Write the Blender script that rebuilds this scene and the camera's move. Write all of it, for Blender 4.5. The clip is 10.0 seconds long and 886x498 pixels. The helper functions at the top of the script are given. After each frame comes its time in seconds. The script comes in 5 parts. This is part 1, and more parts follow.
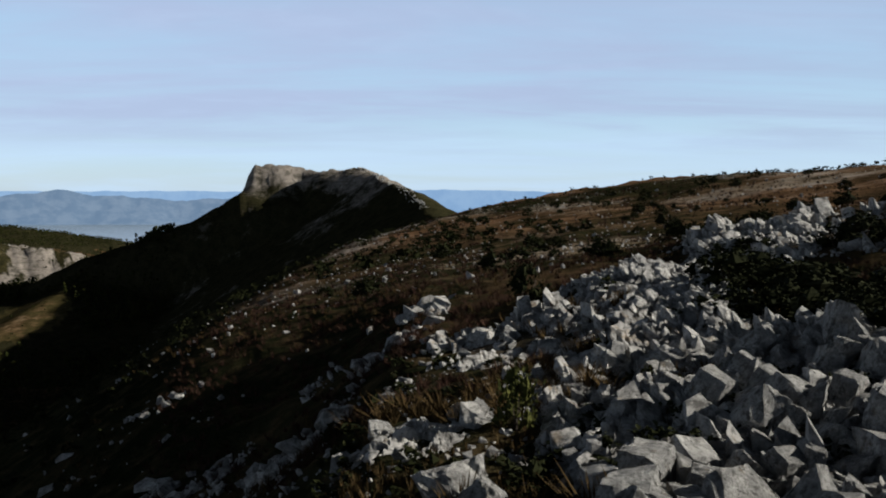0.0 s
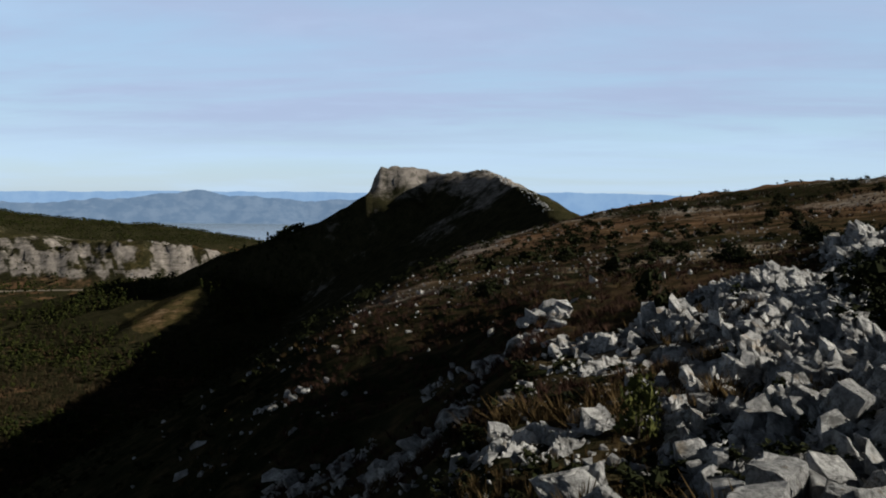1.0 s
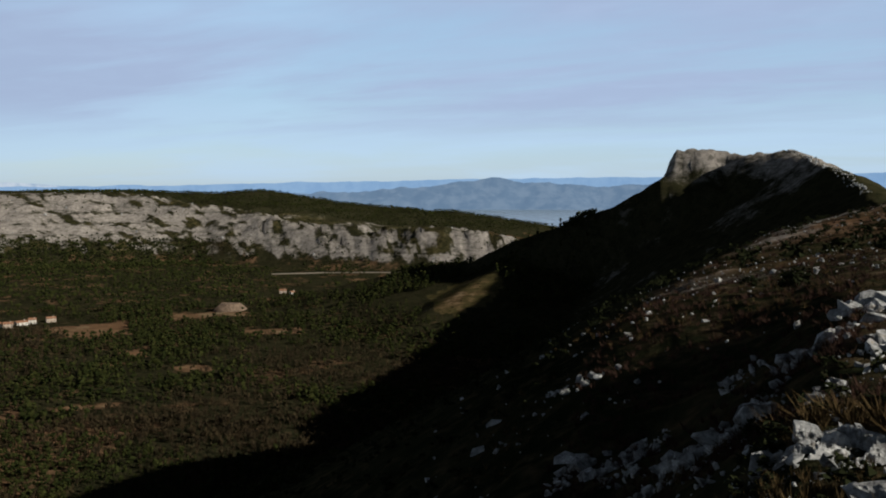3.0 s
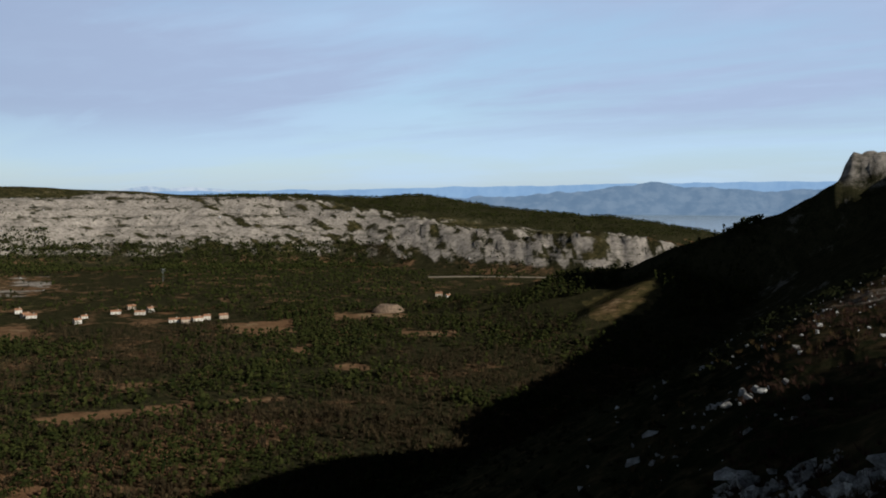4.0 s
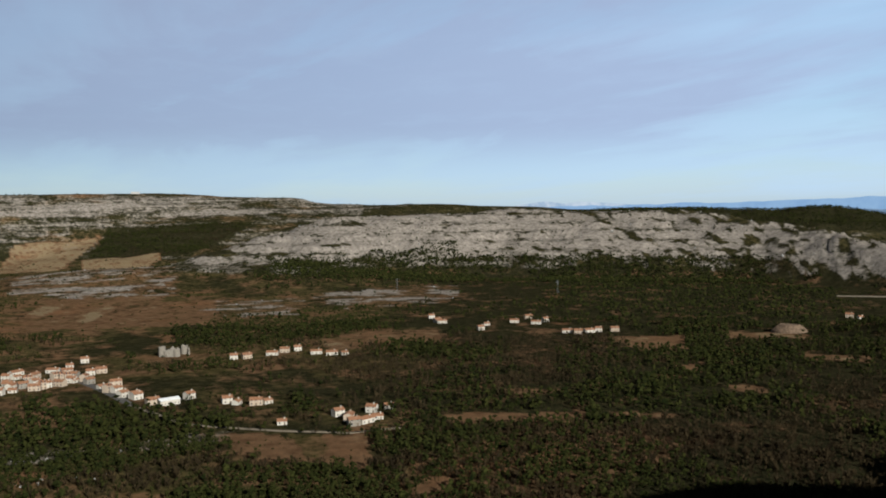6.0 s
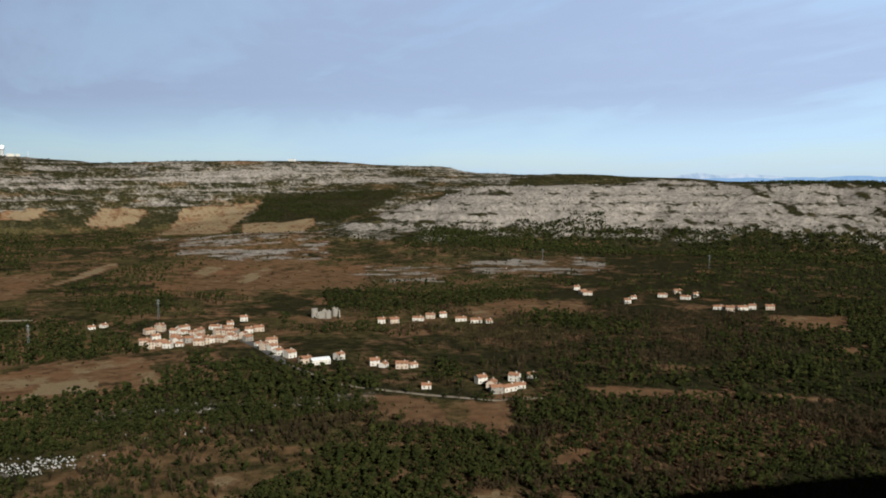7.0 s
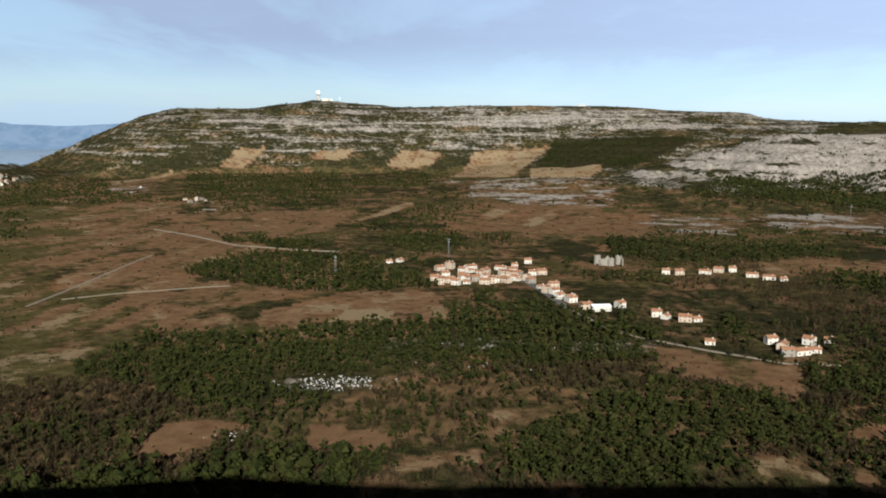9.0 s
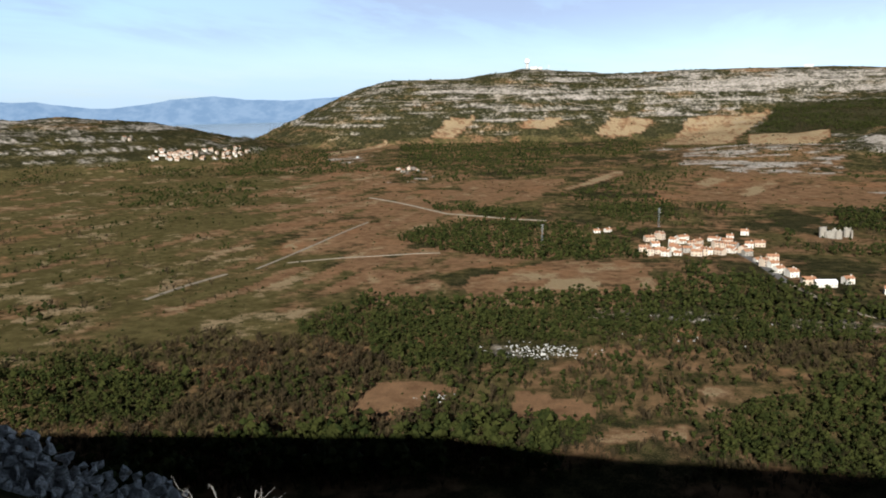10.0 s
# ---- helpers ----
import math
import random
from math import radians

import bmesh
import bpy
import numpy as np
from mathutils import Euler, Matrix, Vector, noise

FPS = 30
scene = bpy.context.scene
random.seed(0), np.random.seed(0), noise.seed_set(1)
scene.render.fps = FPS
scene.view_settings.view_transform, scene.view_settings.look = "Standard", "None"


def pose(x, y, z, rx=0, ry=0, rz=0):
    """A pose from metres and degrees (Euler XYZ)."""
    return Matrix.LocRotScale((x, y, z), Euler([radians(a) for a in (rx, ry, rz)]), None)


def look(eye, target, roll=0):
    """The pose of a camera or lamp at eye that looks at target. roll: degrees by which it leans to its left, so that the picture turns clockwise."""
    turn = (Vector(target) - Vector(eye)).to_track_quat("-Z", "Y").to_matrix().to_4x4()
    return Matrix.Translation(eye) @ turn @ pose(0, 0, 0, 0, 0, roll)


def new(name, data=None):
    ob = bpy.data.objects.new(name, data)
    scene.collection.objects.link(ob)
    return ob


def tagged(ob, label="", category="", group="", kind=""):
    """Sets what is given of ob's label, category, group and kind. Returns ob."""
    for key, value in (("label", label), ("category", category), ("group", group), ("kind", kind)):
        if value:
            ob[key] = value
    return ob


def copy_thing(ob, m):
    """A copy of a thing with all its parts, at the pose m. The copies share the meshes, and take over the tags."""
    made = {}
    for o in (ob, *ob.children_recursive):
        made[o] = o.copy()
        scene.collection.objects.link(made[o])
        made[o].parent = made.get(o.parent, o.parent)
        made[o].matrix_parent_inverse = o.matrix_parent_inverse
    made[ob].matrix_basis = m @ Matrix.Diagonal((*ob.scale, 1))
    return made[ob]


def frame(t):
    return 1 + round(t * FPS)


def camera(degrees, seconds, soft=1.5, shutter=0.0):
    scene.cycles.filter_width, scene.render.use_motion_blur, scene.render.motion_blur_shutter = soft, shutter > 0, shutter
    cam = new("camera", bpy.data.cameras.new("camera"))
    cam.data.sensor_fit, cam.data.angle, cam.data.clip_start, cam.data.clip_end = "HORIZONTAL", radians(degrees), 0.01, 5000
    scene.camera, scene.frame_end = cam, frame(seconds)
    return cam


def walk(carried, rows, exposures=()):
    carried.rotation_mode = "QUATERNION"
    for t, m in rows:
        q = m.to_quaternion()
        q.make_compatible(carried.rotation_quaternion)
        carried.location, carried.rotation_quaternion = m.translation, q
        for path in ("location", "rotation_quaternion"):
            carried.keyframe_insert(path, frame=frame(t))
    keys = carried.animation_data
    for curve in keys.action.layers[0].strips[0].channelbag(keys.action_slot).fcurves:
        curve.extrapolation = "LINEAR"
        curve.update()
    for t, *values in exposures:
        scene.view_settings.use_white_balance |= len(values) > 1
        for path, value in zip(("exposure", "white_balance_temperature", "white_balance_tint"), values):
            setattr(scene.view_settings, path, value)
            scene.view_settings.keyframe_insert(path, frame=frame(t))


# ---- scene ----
cam = camera(53.3, 10.0, soft=1.9)
EYE = 1.65
# seconds, heading, tilt, lean in degrees
PATH = [
    (0.0, 0.0, -3.16, -0.39), (0.5, 3.84, -3.62, -0.71), (1.0, 7.97, -3.1, -0.91), (1.5, 11.63, -2.64, -0.36),
    (2.0, 16.34, -3.07, 0.19), (2.5, 19.75, -4.3, -0.56), (2.7, 22.9, -4.31, -0.28), (3.8, 34.23, -3.95, 0.13), (4.0, 36.83, -3.85, 0.06),
    (4.5, 42.63, -3.88, 0.23), (5.0, 49.78, -3.65, 0.24), (5.5, 54.14, -3.51, 0.84), (6.0, 61.83, -2.73, 0.97), (6.2, 63.09, -3.35, 1.0),
    (7.3, 73.87, -5.5, -0.25), (7.5, 74.57, -6.09, -0.43), (8.0, 73.63, -6.34, -0.39), (8.5, 79.12, -7.14, 0.83), (9.0, 89.81, -8.1, -0.28),
    (9.5, 96.77, -8.96, 1.64), (10.0, 103.12, -10.01, 1.11)]
walk(cam, [(t, pose(0, 0, EYE, 90 + p, r, y)) for t, y, p, r in PATH],
     exposures=[(0.0, 0.66, 5930, 6), (2.5, 0.48, 5830, 5), (4.5, 0.54, 5800, 4.5), (6.0, 0.56, 5750, 4), (7.3, 0.76, 5720, 4), (8.0, 0.84, 5720, 4), (8.5, 0.91, 5700, 4), (9.0, 1.06, 5700, 4), (10.0, 1.38, 5640, 5)])

# ---- world and sun ----
SUN_HEADING, SUN_HEIGHT = -87.0, 22.8   # degrees, heading counted to the left of +y


def heading(az, r, z=0.0):
    """The place r metres off in the heading az (degrees to the left of +y)."""
    a = radians(az)
    return Vector((-r * math.sin(a), r * math.cos(a), z))


def build_world():
    world = bpy.data.worlds.new("sky")
    scene.world = world
    world.use_nodes = True
    nt = world.node_tree
    nt.nodes.clear()
    n, l = nt.nodes.new, nt.links.new
    out, bg, sky = n("ShaderNodeOutputWorld"), n("ShaderNodeBackground"), n("ShaderNodeTexSky")
    sky.sky_type, sky.sun_disc = "NISHITA", False
    sky.sun_elevation, sky.sun_rotation = radians(SUN_HEIGHT), radians(-SUN_HEADING)
    sky.altitude, sky.air_density, sky.dust_density, sky.ozone_density = 400, 1.0, 0.6, 2.0
    bg.inputs["Strength"].default_value = 0.05
    # thin high cloud, laid out on a flat layer overhead
    tc, sep = n("ShaderNodeTexCoord"), n("ShaderNodeSeparateXYZ")
    l(tc.outputs["Generated"], sep.inputs[0])
    lift = n("ShaderNodeMath"); lift.operation = "MAXIMUM"; lift.inputs[1].default_value = 0.0
    l(sep.outputs["Z"], lift.inputs[0])
    add = n("ShaderNodeMath"); add.operation = "ADD"; add.inputs[1].default_value = 0.09
    l(lift.outputs[0], add.inputs[0])
    flat = []
    for axis in ("X", "Y"):
        d = n("ShaderNodeMath"); d.operation = "DIVIDE"
        l(sep.outputs[axis], d.inputs[0]); l(add.outputs[0], d.inputs[1])
        flat.append(d)
    comb = n("ShaderNodeCombineXYZ")
    l(flat[0].outputs[0], comb.inputs[0]); l(flat[1].outputs[0], comb.inputs[1])

    def layer(scale, stretch, turn, detail, rough, lo, hi, seed):
        m = n("ShaderNodeMapping")
        m.inputs["Rotation"].default_value = (0, 0, radians(turn))
        m.inputs["Scale"].default_value = (scale, scale * stretch, 1)
        m.inputs["Location"].default_value = (seed, seed * 0.7, 0)
        l(comb.outputs[0], m.inputs[0])
        t = n("ShaderNodeTexNoise")
        t.inputs["Scale"].default_value, t.inputs["Detail"].default_value = 1.0, detail
        t.inputs["Roughness"].default_value, t.inputs["Distortion"].default_value = rough, 0.35
        l(m.outputs[0], t.inputs["Vector"])
        r = n("ShaderNodeMapRange"); r.interpolation_type = "SMOOTHSTEP"
        r.inputs["From Min"].default_value, r.inputs["From Max"].default_value = lo, hi
        l(t.outputs["Fac"], r.inputs[0])
        return r.outputs[0]

    def mix(fac, a, b, kind="MIX"):
        m = n("ShaderNodeMixRGB"); m.blend_type = kind
        for s, v in zip(m.inputs, (fac, a, b)):
            if hasattr(v, "links"):
                l(v, s)
            else:
                s.default_value = v
        return m.outputs[0]

    def times(a, b):
        m = n("ShaderNodeMath"); m.operation = "MULTIPLY"
        for s, v in zip(m.inputs, (a, b)):
            if hasattr(v, "links"):
                l(v, s)
            else:
                s.default_value = v
        return m.outputs[0]
    veil = layer(0.22, 1.7, 20, 5, 0.55, 0.40, 0.62, 3.1)
    sheet = layer(0.33, 2.6, 62, 6, 0.58, 0.37, 0.64, 11.4)
    # the cloud deck closes up over the far hills
    deck, closed = n("ShaderNodeVectorMath"), n("ShaderNodeMapRange")
    deck.operation = "DOT_PRODUCT"
    deck.inputs[1].default_value = heading(80, 1.0)
    l(tc.outputs["Generated"], deck.inputs[0])
    for key, v in (("From Min", 0.72), ("From Max", 0.97), ("To Min", 0.0), ("To Max", 0.6)):
        closed.inputs[key].default_value = v
    l(deck.outputs["Value"], closed.inputs[0])
    total = n("ShaderNodeMath"); total.operation, total.use_clamp = "ADD", True
    l(sheet, total.inputs[0]); l(closed.outputs[0], total.inputs[1])
    sheet = total.outputs[0]
    puffs = layer(2.4, 1.3, 30, 5, 0.62, 0.44, 0.72, 5.0)
    clear = n("ShaderNodeMapRange"); clear.interpolation_type = "SMOOTHSTEP"
    clear.inputs["From Min"].default_value, clear.inputs["From Max"].default_value = 0.030, 0.095
    l(sep.outputs["Z"], clear.inputs[0])
    base = mix(0.55, sky.outputs[0], CLOUD_PALE)
    c1 = mix(times(veil, 0.55), base, CLOUD_PALE)
    c2 = mix(times(times(sheet, clear.outputs[0]), 0.8), c1, CLOUD_GREY)
    c3 = mix(times(times(puffs, sheet), 0.12), c2, CLOUD_PALE)
    # the clear sky overhead is far deeper than the hazy rim
    deep = n("ShaderNodeMapRange"); deep.interpolation_type = "SMOOTHSTEP"
    deep.inputs["From Min"].default_value, deep.inputs["From Max"].default_value = 0.19, 0.52
    deep.inputs["To Min"].default_value, deep.inputs["To Max"].default_value = 1.0, 0.03
    l(sep.outputs["Z"], deep.inputs[0])
    c4 = mix(1.0, c3, deep.outputs[0], "MULTIPLY")
    # thin cloud is brighter over the sea than over the land
    side = n("ShaderNodeVectorMath"); side.operation = "DOT_PRODUCT"
    side.inputs[1].default_value = heading(15, 1.0)
    l(tc.outputs["Generated"], side.inputs[0])
    rise = n("ShaderNodeMapRange")
    for key, v in (("From Min", 0.12), ("From Max", 1.0), ("To Min", 0.99), ("To Max", 1.52)):
        rise.inputs[key].default_value = v
    l(side.outputs["Value"], rise.inputs[0])
    c4 = mix(1.0, c4, rise.outputs[0], "MULTIPLY")
    l(c4, bg.inputs["Color"]); l(bg.outputs[0], out.inputs[0])


CLOUD_PALE, CLOUD_GREY = (5.4, 6.6, 8.1, 1), (4.1, 4.45, 5.9, 1)
build_world()
sun = new("sun", bpy.data.lights.new("sun", "SUN"))
sun.data.energy, sun.data.angle, sun.data.color = 4.35, radians(0.55), (1.0, 0.90, 0.77)
sun.matrix_world = look(heading(SUN_HEADING, 100, 100 * math.tan(radians(SUN_HEIGHT))), (0, 0, 0))

# ---- materials ----


def material(name, rough=0.9, spec=0.25):
    m = bpy.data.materials.new(name)
    m.use_nodes = True
    nt = m.node_tree
    b = nt.nodes["Principled BSDF"]
    b.inputs["Roughness"].default_value = rough
    b.inputs["Specular IOR Level"].default_value = spec
    return m, nt, b


class Nodes:
    """Short ways to wire a material."""

    def __init__(self, nt, scale_from="Object"):
        self.nt = nt
        self.coord = nt.nodes.new("ShaderNodeTexCoord").outputs[scale_from]

    def put(self, socket, v):
        if hasattr(v, "links"):
            self.nt.links.new(v, socket)
        else:
            socket.default_value = v

    def noise(self, scale, detail=4, rough=0.55, distortion=0.0, vec=None):
        t = self.nt.nodes.new("ShaderNodeTexNoise")
        t.inputs["Scale"].default_value, t.inputs["Detail"].default_value = scale, detail
        t.inputs["Roughness"].default_value, t.inputs["Distortion"].default_value = rough, distortion
        self.put(t.inputs["Vector"], vec or self.coord)
        return t.outputs["Fac"]

    def cells(self, scale, feature="DISTANCE_TO_EDGE", vec=None):
        t = self.nt.nodes.new("ShaderNodeTexVoronoi")
        t.feature = feature
        t.inputs["Scale"].default_value = scale
        self.put(t.inputs["Vector"], vec or self.coord)
        return t.outputs["Distance"]

    def ramp(self, fac, lo, hi, a=0.0, b=1.0):
        r = self.nt.nodes.new("ShaderNodeMapRange")
        r.interpolation_type = "SMOOTHSTEP"
        for k, v in (("From Min", lo), ("From Max", hi), ("To Min", a), ("To Max", b)):
            r.inputs[k].default_value = v
        self.put(r.inputs[0], fac)
        return r.outputs[0]

    def mix(self, fac, a, b, kind="MIX"):
        m = self.nt.nodes.new("ShaderNodeMixRGB")
        m.blend_type = kind
        for s, v in zip(m.inputs, (fac, a, b)):
            self.put(s, (*v, 1) if isinstance(v, tuple) and len(v) == 3 else v)
        return m.outputs[0]

    def math(self, op, a, b=0.0):
        m = self.nt.nodes.new("ShaderNodeMath")
        m.operation = op
        self.put(m.inputs[0], a); self.put(m.inputs[1], b)
        return m.outputs[0]

    def bump(self, b, height, strength, distance):
        t = self.nt.nodes.new("ShaderNodeBump")
        t.inputs["Strength"].default_value, t.inputs["Distance"].default_value = strength, distance
        self.put(t.inputs["Height"], height)
        self.nt.links.new(t.outputs[0], b.inputs["Normal"])

    def attr(self, name, out="Fac"):
        a = self.nt.nodes.new("ShaderNodeAttribute")
        a.attribute_name = name
        return a.outputs[out]

    def stretch(self, sx, sy, sz, turn=0.0):
        m = self.nt.nodes.new("ShaderNodeMapping")
        m.inputs["Scale"].default_value = (sx, sy, sz)
        m.inputs["Rotation"].default_value = (0, 0, radians(turn))
        self.put(m.inputs[0], self.coord)
        return m.outputs[0]

    def island(self):
        return self.nt.nodes.new("ShaderNodeNewGeometry").outputs["Random Per Island"]

    def rand(self):
        return self.nt.nodes.new("ShaderNodeObjectInfo").outputs["Random"]


def mat_rock():
    """Weathered grey limestone of the near stones."""
    m, nt, b = material("limestone", 0.92, 0.2)
    k = Nodes(nt, "Object")
    grain = k.noise(28, 8, 0.7)
    stain = k.noise(2.2, 6, 0.62, 0.4)
    col = k.mix(k.ramp(stain, 0.34, 0.66), (0.255, 0.246, 0.236), (0.57, 0.545, 0.505))
    col = k.mix(k.ramp(k.noise(5.5, 6, 0.65), 0.50, 0.64, 0, 0.85), col, (0.105, 0.098, 0.088))
    col = k.mix(k.ramp(k.noise(15, 6, 0.7, 0.5), 0.50, 0.62, 0, 0.6), col, (0.135, 0.128, 0.120))
    col = k.mix(k.ramp(k.noise(3.1, 4, 0.6), 0.58, 0.72, 0, 0.6), col, (0.30, 0.215, 0.125))
    col = k.mix(k.ramp(grain, 0.35, 0.7, 0.0, 0.55), col, k.mix(1.0, col, (0.324, 0.324, 0.3312), "MULTIPLY"))
    k.put(b.inputs["Base Color"], col)
    k.bump(b, k.math("ADD", k.math("MULTIPLY", grain, 0.4), k.noise(7, 8, 0.7, 0.6)), 1.0, 0.06)
    return m


def mat_ground():
    """The land: bare limestone, dry soil, grass and scrub, by how much of each grows where."""
    m, nt, b = material("land", 1.0, 0.0)
    k = Nodes(nt, "Object")
    rock, soil, green, pale = k.attr("rock"), k.attr("soil"), k.attr("green"), k.attr("pale")
    big, mid, fine = k.noise(0.012, 5, 0.6), k.noise(0.11, 6, 0.65), k.noise(1.1, 7, 0.68)
    tiny = k.noise(9.0, 6, 0.7)
    scrub = k.mix(k.ramp(mid, 0.35, 0.65), (0.0095, 0.0122, 0.0055), (0.026, 0.0255, 0.0120))
    scrub = k.mix(k.ramp(fine, 0.45, 0.7), scrub, (0.056, 0.042, 0.021))
    grass = k.mix(k.ramp(mid, 0.35, 0.65), (0.040, 0.036, 0.0135), (0.088, 0.073, 0.030))
    grass = k.mix(k.ramp(fine, 0.4, 0.7, 0, 0.7), grass, (0.0864, 0.0600, 0.0235))
    dirt = k.mix(k.ramp(mid, 0.3, 0.7), (0.112, 0.062, 0.032), (0.200, 0.116, 0.061))
    dirt = k.mix(k.ramp(fine, 0.42, 0.68, 0, 0.6), dirt, (0.085, 0.053, 0.032))
    dirt = k.mix(k.ramp(big, 0.52, 0.68, 0, 0.5), dirt, (0.205, 0.100, 0.048))
    straw = k.mix(k.ramp(fine, 0.3, 0.7), (0.165, 0.118, 0.066), (0.255, 0.190, 0.112))
    straw = k.mix(k.ramp(mid, 0.5, 0.75, 0, 0.5), straw, (0.144, 0.09173, 0.04493))
    stone = k.mix(k.ramp(mid, 0.3, 0.7), (0.200, 0.170, 0.144), (0.370, 0.320, 0.272))
    ledge = k.noise(0.09, 5, 0.66, 0.5, k.stretch(0.16, 0.16, 1.6))
    stone = k.mix(k.ramp(ledge, 0.52, 0.64, 0, 0.55), stone, (0.085, 0.074, 0.058))
    strata = k.noise(0.055, 4, 0.6, 0.35, k.stretch(0.07, 0.07, 1.9))
    rock = k.math("ADD", rock, k.math("MULTIPLY", k.attr("bands"), k.ramp(strata, 0.42, 0.68, -0.12, 0.25)))
    ribs = k.noise(0.16, 5, 0.68, 0.4, k.stretch(1.0, 1.0, 0.45))
    stone = k.mix(k.ramp(ribs, 0.50, 0.63, 0, 0.6), stone, (0.062, 0.058, 0.042))
    stone = k.mix(k.ramp(tiny, 0.4, 0.7, 0, 0.5), stone, (0.1152, 0.108, 0.1008))
    patch = k.math("ADD", k.math("MULTIPLY", k.math("SUBTRACT", mid, 0.5), 0.9), k.math("MULTIPLY", k.math("SUBTRACT", fine, 0.5), 0.6))
    patch = k.math("ADD", patch, k.math("MULTIPLY", k.math("SUBTRACT", k.noise(0.034, 5, 0.65), 0.5), 0.9))

    def cover(amount, soft=0.16):
        s = k.math("ADD", amount, patch)
        return k.ramp(s, 0.5 - soft, 0.5 + soft)
    col = k.mix(cover(green, 0.3), scrub, grass)
    col = k.mix(cover(soil, 0.25), col, dirt)
    col = k.mix(cover(pale, 0.12), col, straw)
    col = k.mix(cover(rock, 0.25), col, stone)
    k.put(b.inputs["Base Color"], col)
    k.bump(b, k.math("ADD", fine, k.math("MULTIPLY", tiny, 0.15)), 0.7, 0.5)
    return m


def mat_leaf(name, dark, light, extra=None):
    m, nt, b = material(name, 0.9, 0.03)
    k = Nodes(nt)
    col = k.mix(k.island(), dark, light)
    tone = k.attr("tone")
    col = k.mix(k.ramp(tone, 0.0, 1.0, 0.0, 0.6), col, extra or light)
    k.put(b.inputs["Base Color"], col)
    return m


def mat_plain(name, col, rough=0.85, spec=0.25, spread=0.18, scale=1.5, metal=0.0):
    """A painted or plain surface with slight staining."""
    m, nt, b = material(name, rough, spec)
    k = Nodes(nt)
    d = tuple(c * (1 - spread * 1.6) for c in col)
    c = k.mix(k.ramp(k.noise(scale, 6, 0.65), 0.3, 0.7), d, col)
    tintn = k.math("MULTIPLY", k.rand(), spread)
    c = k.mix(tintn, c, (col[0] * 0.6, col[1] * 0.55, col[2] * 0.5))
    k.put(b.inputs["Base Color"], c)
    b.inputs["Metallic"].default_value = metal
    k.bump(b, k.noise(scale * 9, 5, 0.6), 0.25, 0.02)
    return m


def mat_sea():
    m, nt, b = material("sea_water", 0.22, 0.5)
    k = Nodes(nt)
    k.put(b.inputs["Base Color"], k.mix(k.noise(0.004, 4), (0.20, 0.25, 0.30), (0.27, 0.32, 0.36)))
    k.bump(b, k.noise(0.25, 5), 0.06, 0.4)
    return m


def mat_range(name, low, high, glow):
    """Far ranges as backdrop: many kilometres of blue haze painted into their glow."""
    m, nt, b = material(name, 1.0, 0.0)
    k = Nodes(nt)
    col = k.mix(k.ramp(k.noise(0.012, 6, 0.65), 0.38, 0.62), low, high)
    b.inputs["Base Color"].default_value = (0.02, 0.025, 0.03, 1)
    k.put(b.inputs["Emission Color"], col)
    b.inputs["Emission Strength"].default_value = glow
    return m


ROCK, LAND, SEA = mat_rock(), mat_ground(), mat_sea()
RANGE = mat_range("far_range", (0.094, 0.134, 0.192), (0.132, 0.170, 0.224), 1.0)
# brightness of the pale range and the snow is glow put in, not sunlight
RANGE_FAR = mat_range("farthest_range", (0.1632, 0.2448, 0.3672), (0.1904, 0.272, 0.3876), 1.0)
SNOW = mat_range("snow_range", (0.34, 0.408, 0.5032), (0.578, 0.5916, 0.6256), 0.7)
PINE = mat_leaf("pine_needles", (0.0075, 0.0108, 0.0028), (0.0205, 0.0236, 0.0062), (0.034, 0.0345, 0.0088))
OAK = mat_leaf("bare_twigs", (0.013, 0.0100, 0.0060), (0.040, 0.0290, 0.0150), (0.048, 0.034, 0.016))
BUSH = mat_leaf("bush_leaves", (0.0062, 0.0080, 0.0030), (0.0190, 0.0205, 0.0075))
OLIVE = mat_leaf("olive_leaves", (0.0216, 0.02592, 0.0072), (0.0756, 0.0756, 0.0216))
HEATH = mat_leaf("dry_heath", (0.018, 0.0095, 0.0070), (0.052, 0.028, 0.019))
STRAW = mat_leaf("dry_grass", (0.0324, 0.0216, 0.00936), (0.0864, 0.05616, 0.02304))
BARK = mat_plain("bark", (0.10, 0.08, 0.06), 0.95, 0.1, 0.3, 6)
DEADWOOD = mat_plain("dead_wood", (0.3024, 0.2736, 0.2448), 0.9, 0.15, 0.25, 12)
RENDER_WHITE = mat_plain("lime_render", (0.57, 0.525, 0.45), 0.9, 0.15, 0.22, 0.6)
RENDER_WARM = mat_plain("warm_render", (0.4464, 0.36, 0.2736), 0.9, 0.15, 0.22, 0.6)
STONEWALL = mat_plain("rubble_stone", (0.288, 0.2592, 0.216), 0.95, 0.15, 0.35, 1.4)
TILES = mat_plain("clay_tiles", (0.36, 0.185, 0.105), 0.9, 0.15, 0.35, 1.1)
SHEETROOF = mat_plain("white_sheet_roof", (0.78, 0.78, 0.78), 0.6, 0.3, 0.08, 0.4)
GLASS = mat_plain("window_dark", (0.03, 0.035, 0.045), 0.12, 0.5, 0.1, 1.0)
WOOD = mat_plain("painted_wood", (0.13, 0.09, 0.06), 0.7, 0.3, 0.2, 4)
ROADMAT = mat_plain("pale_gravel", (0.26, 0.215, 0.16), 0.95, 0.1, 0.25, 0.25)
GRAVEL = mat_plain("brown_gravel", (0.20, 0.14, 0.095), 0.95, 0.1, 0.35, 0.4)
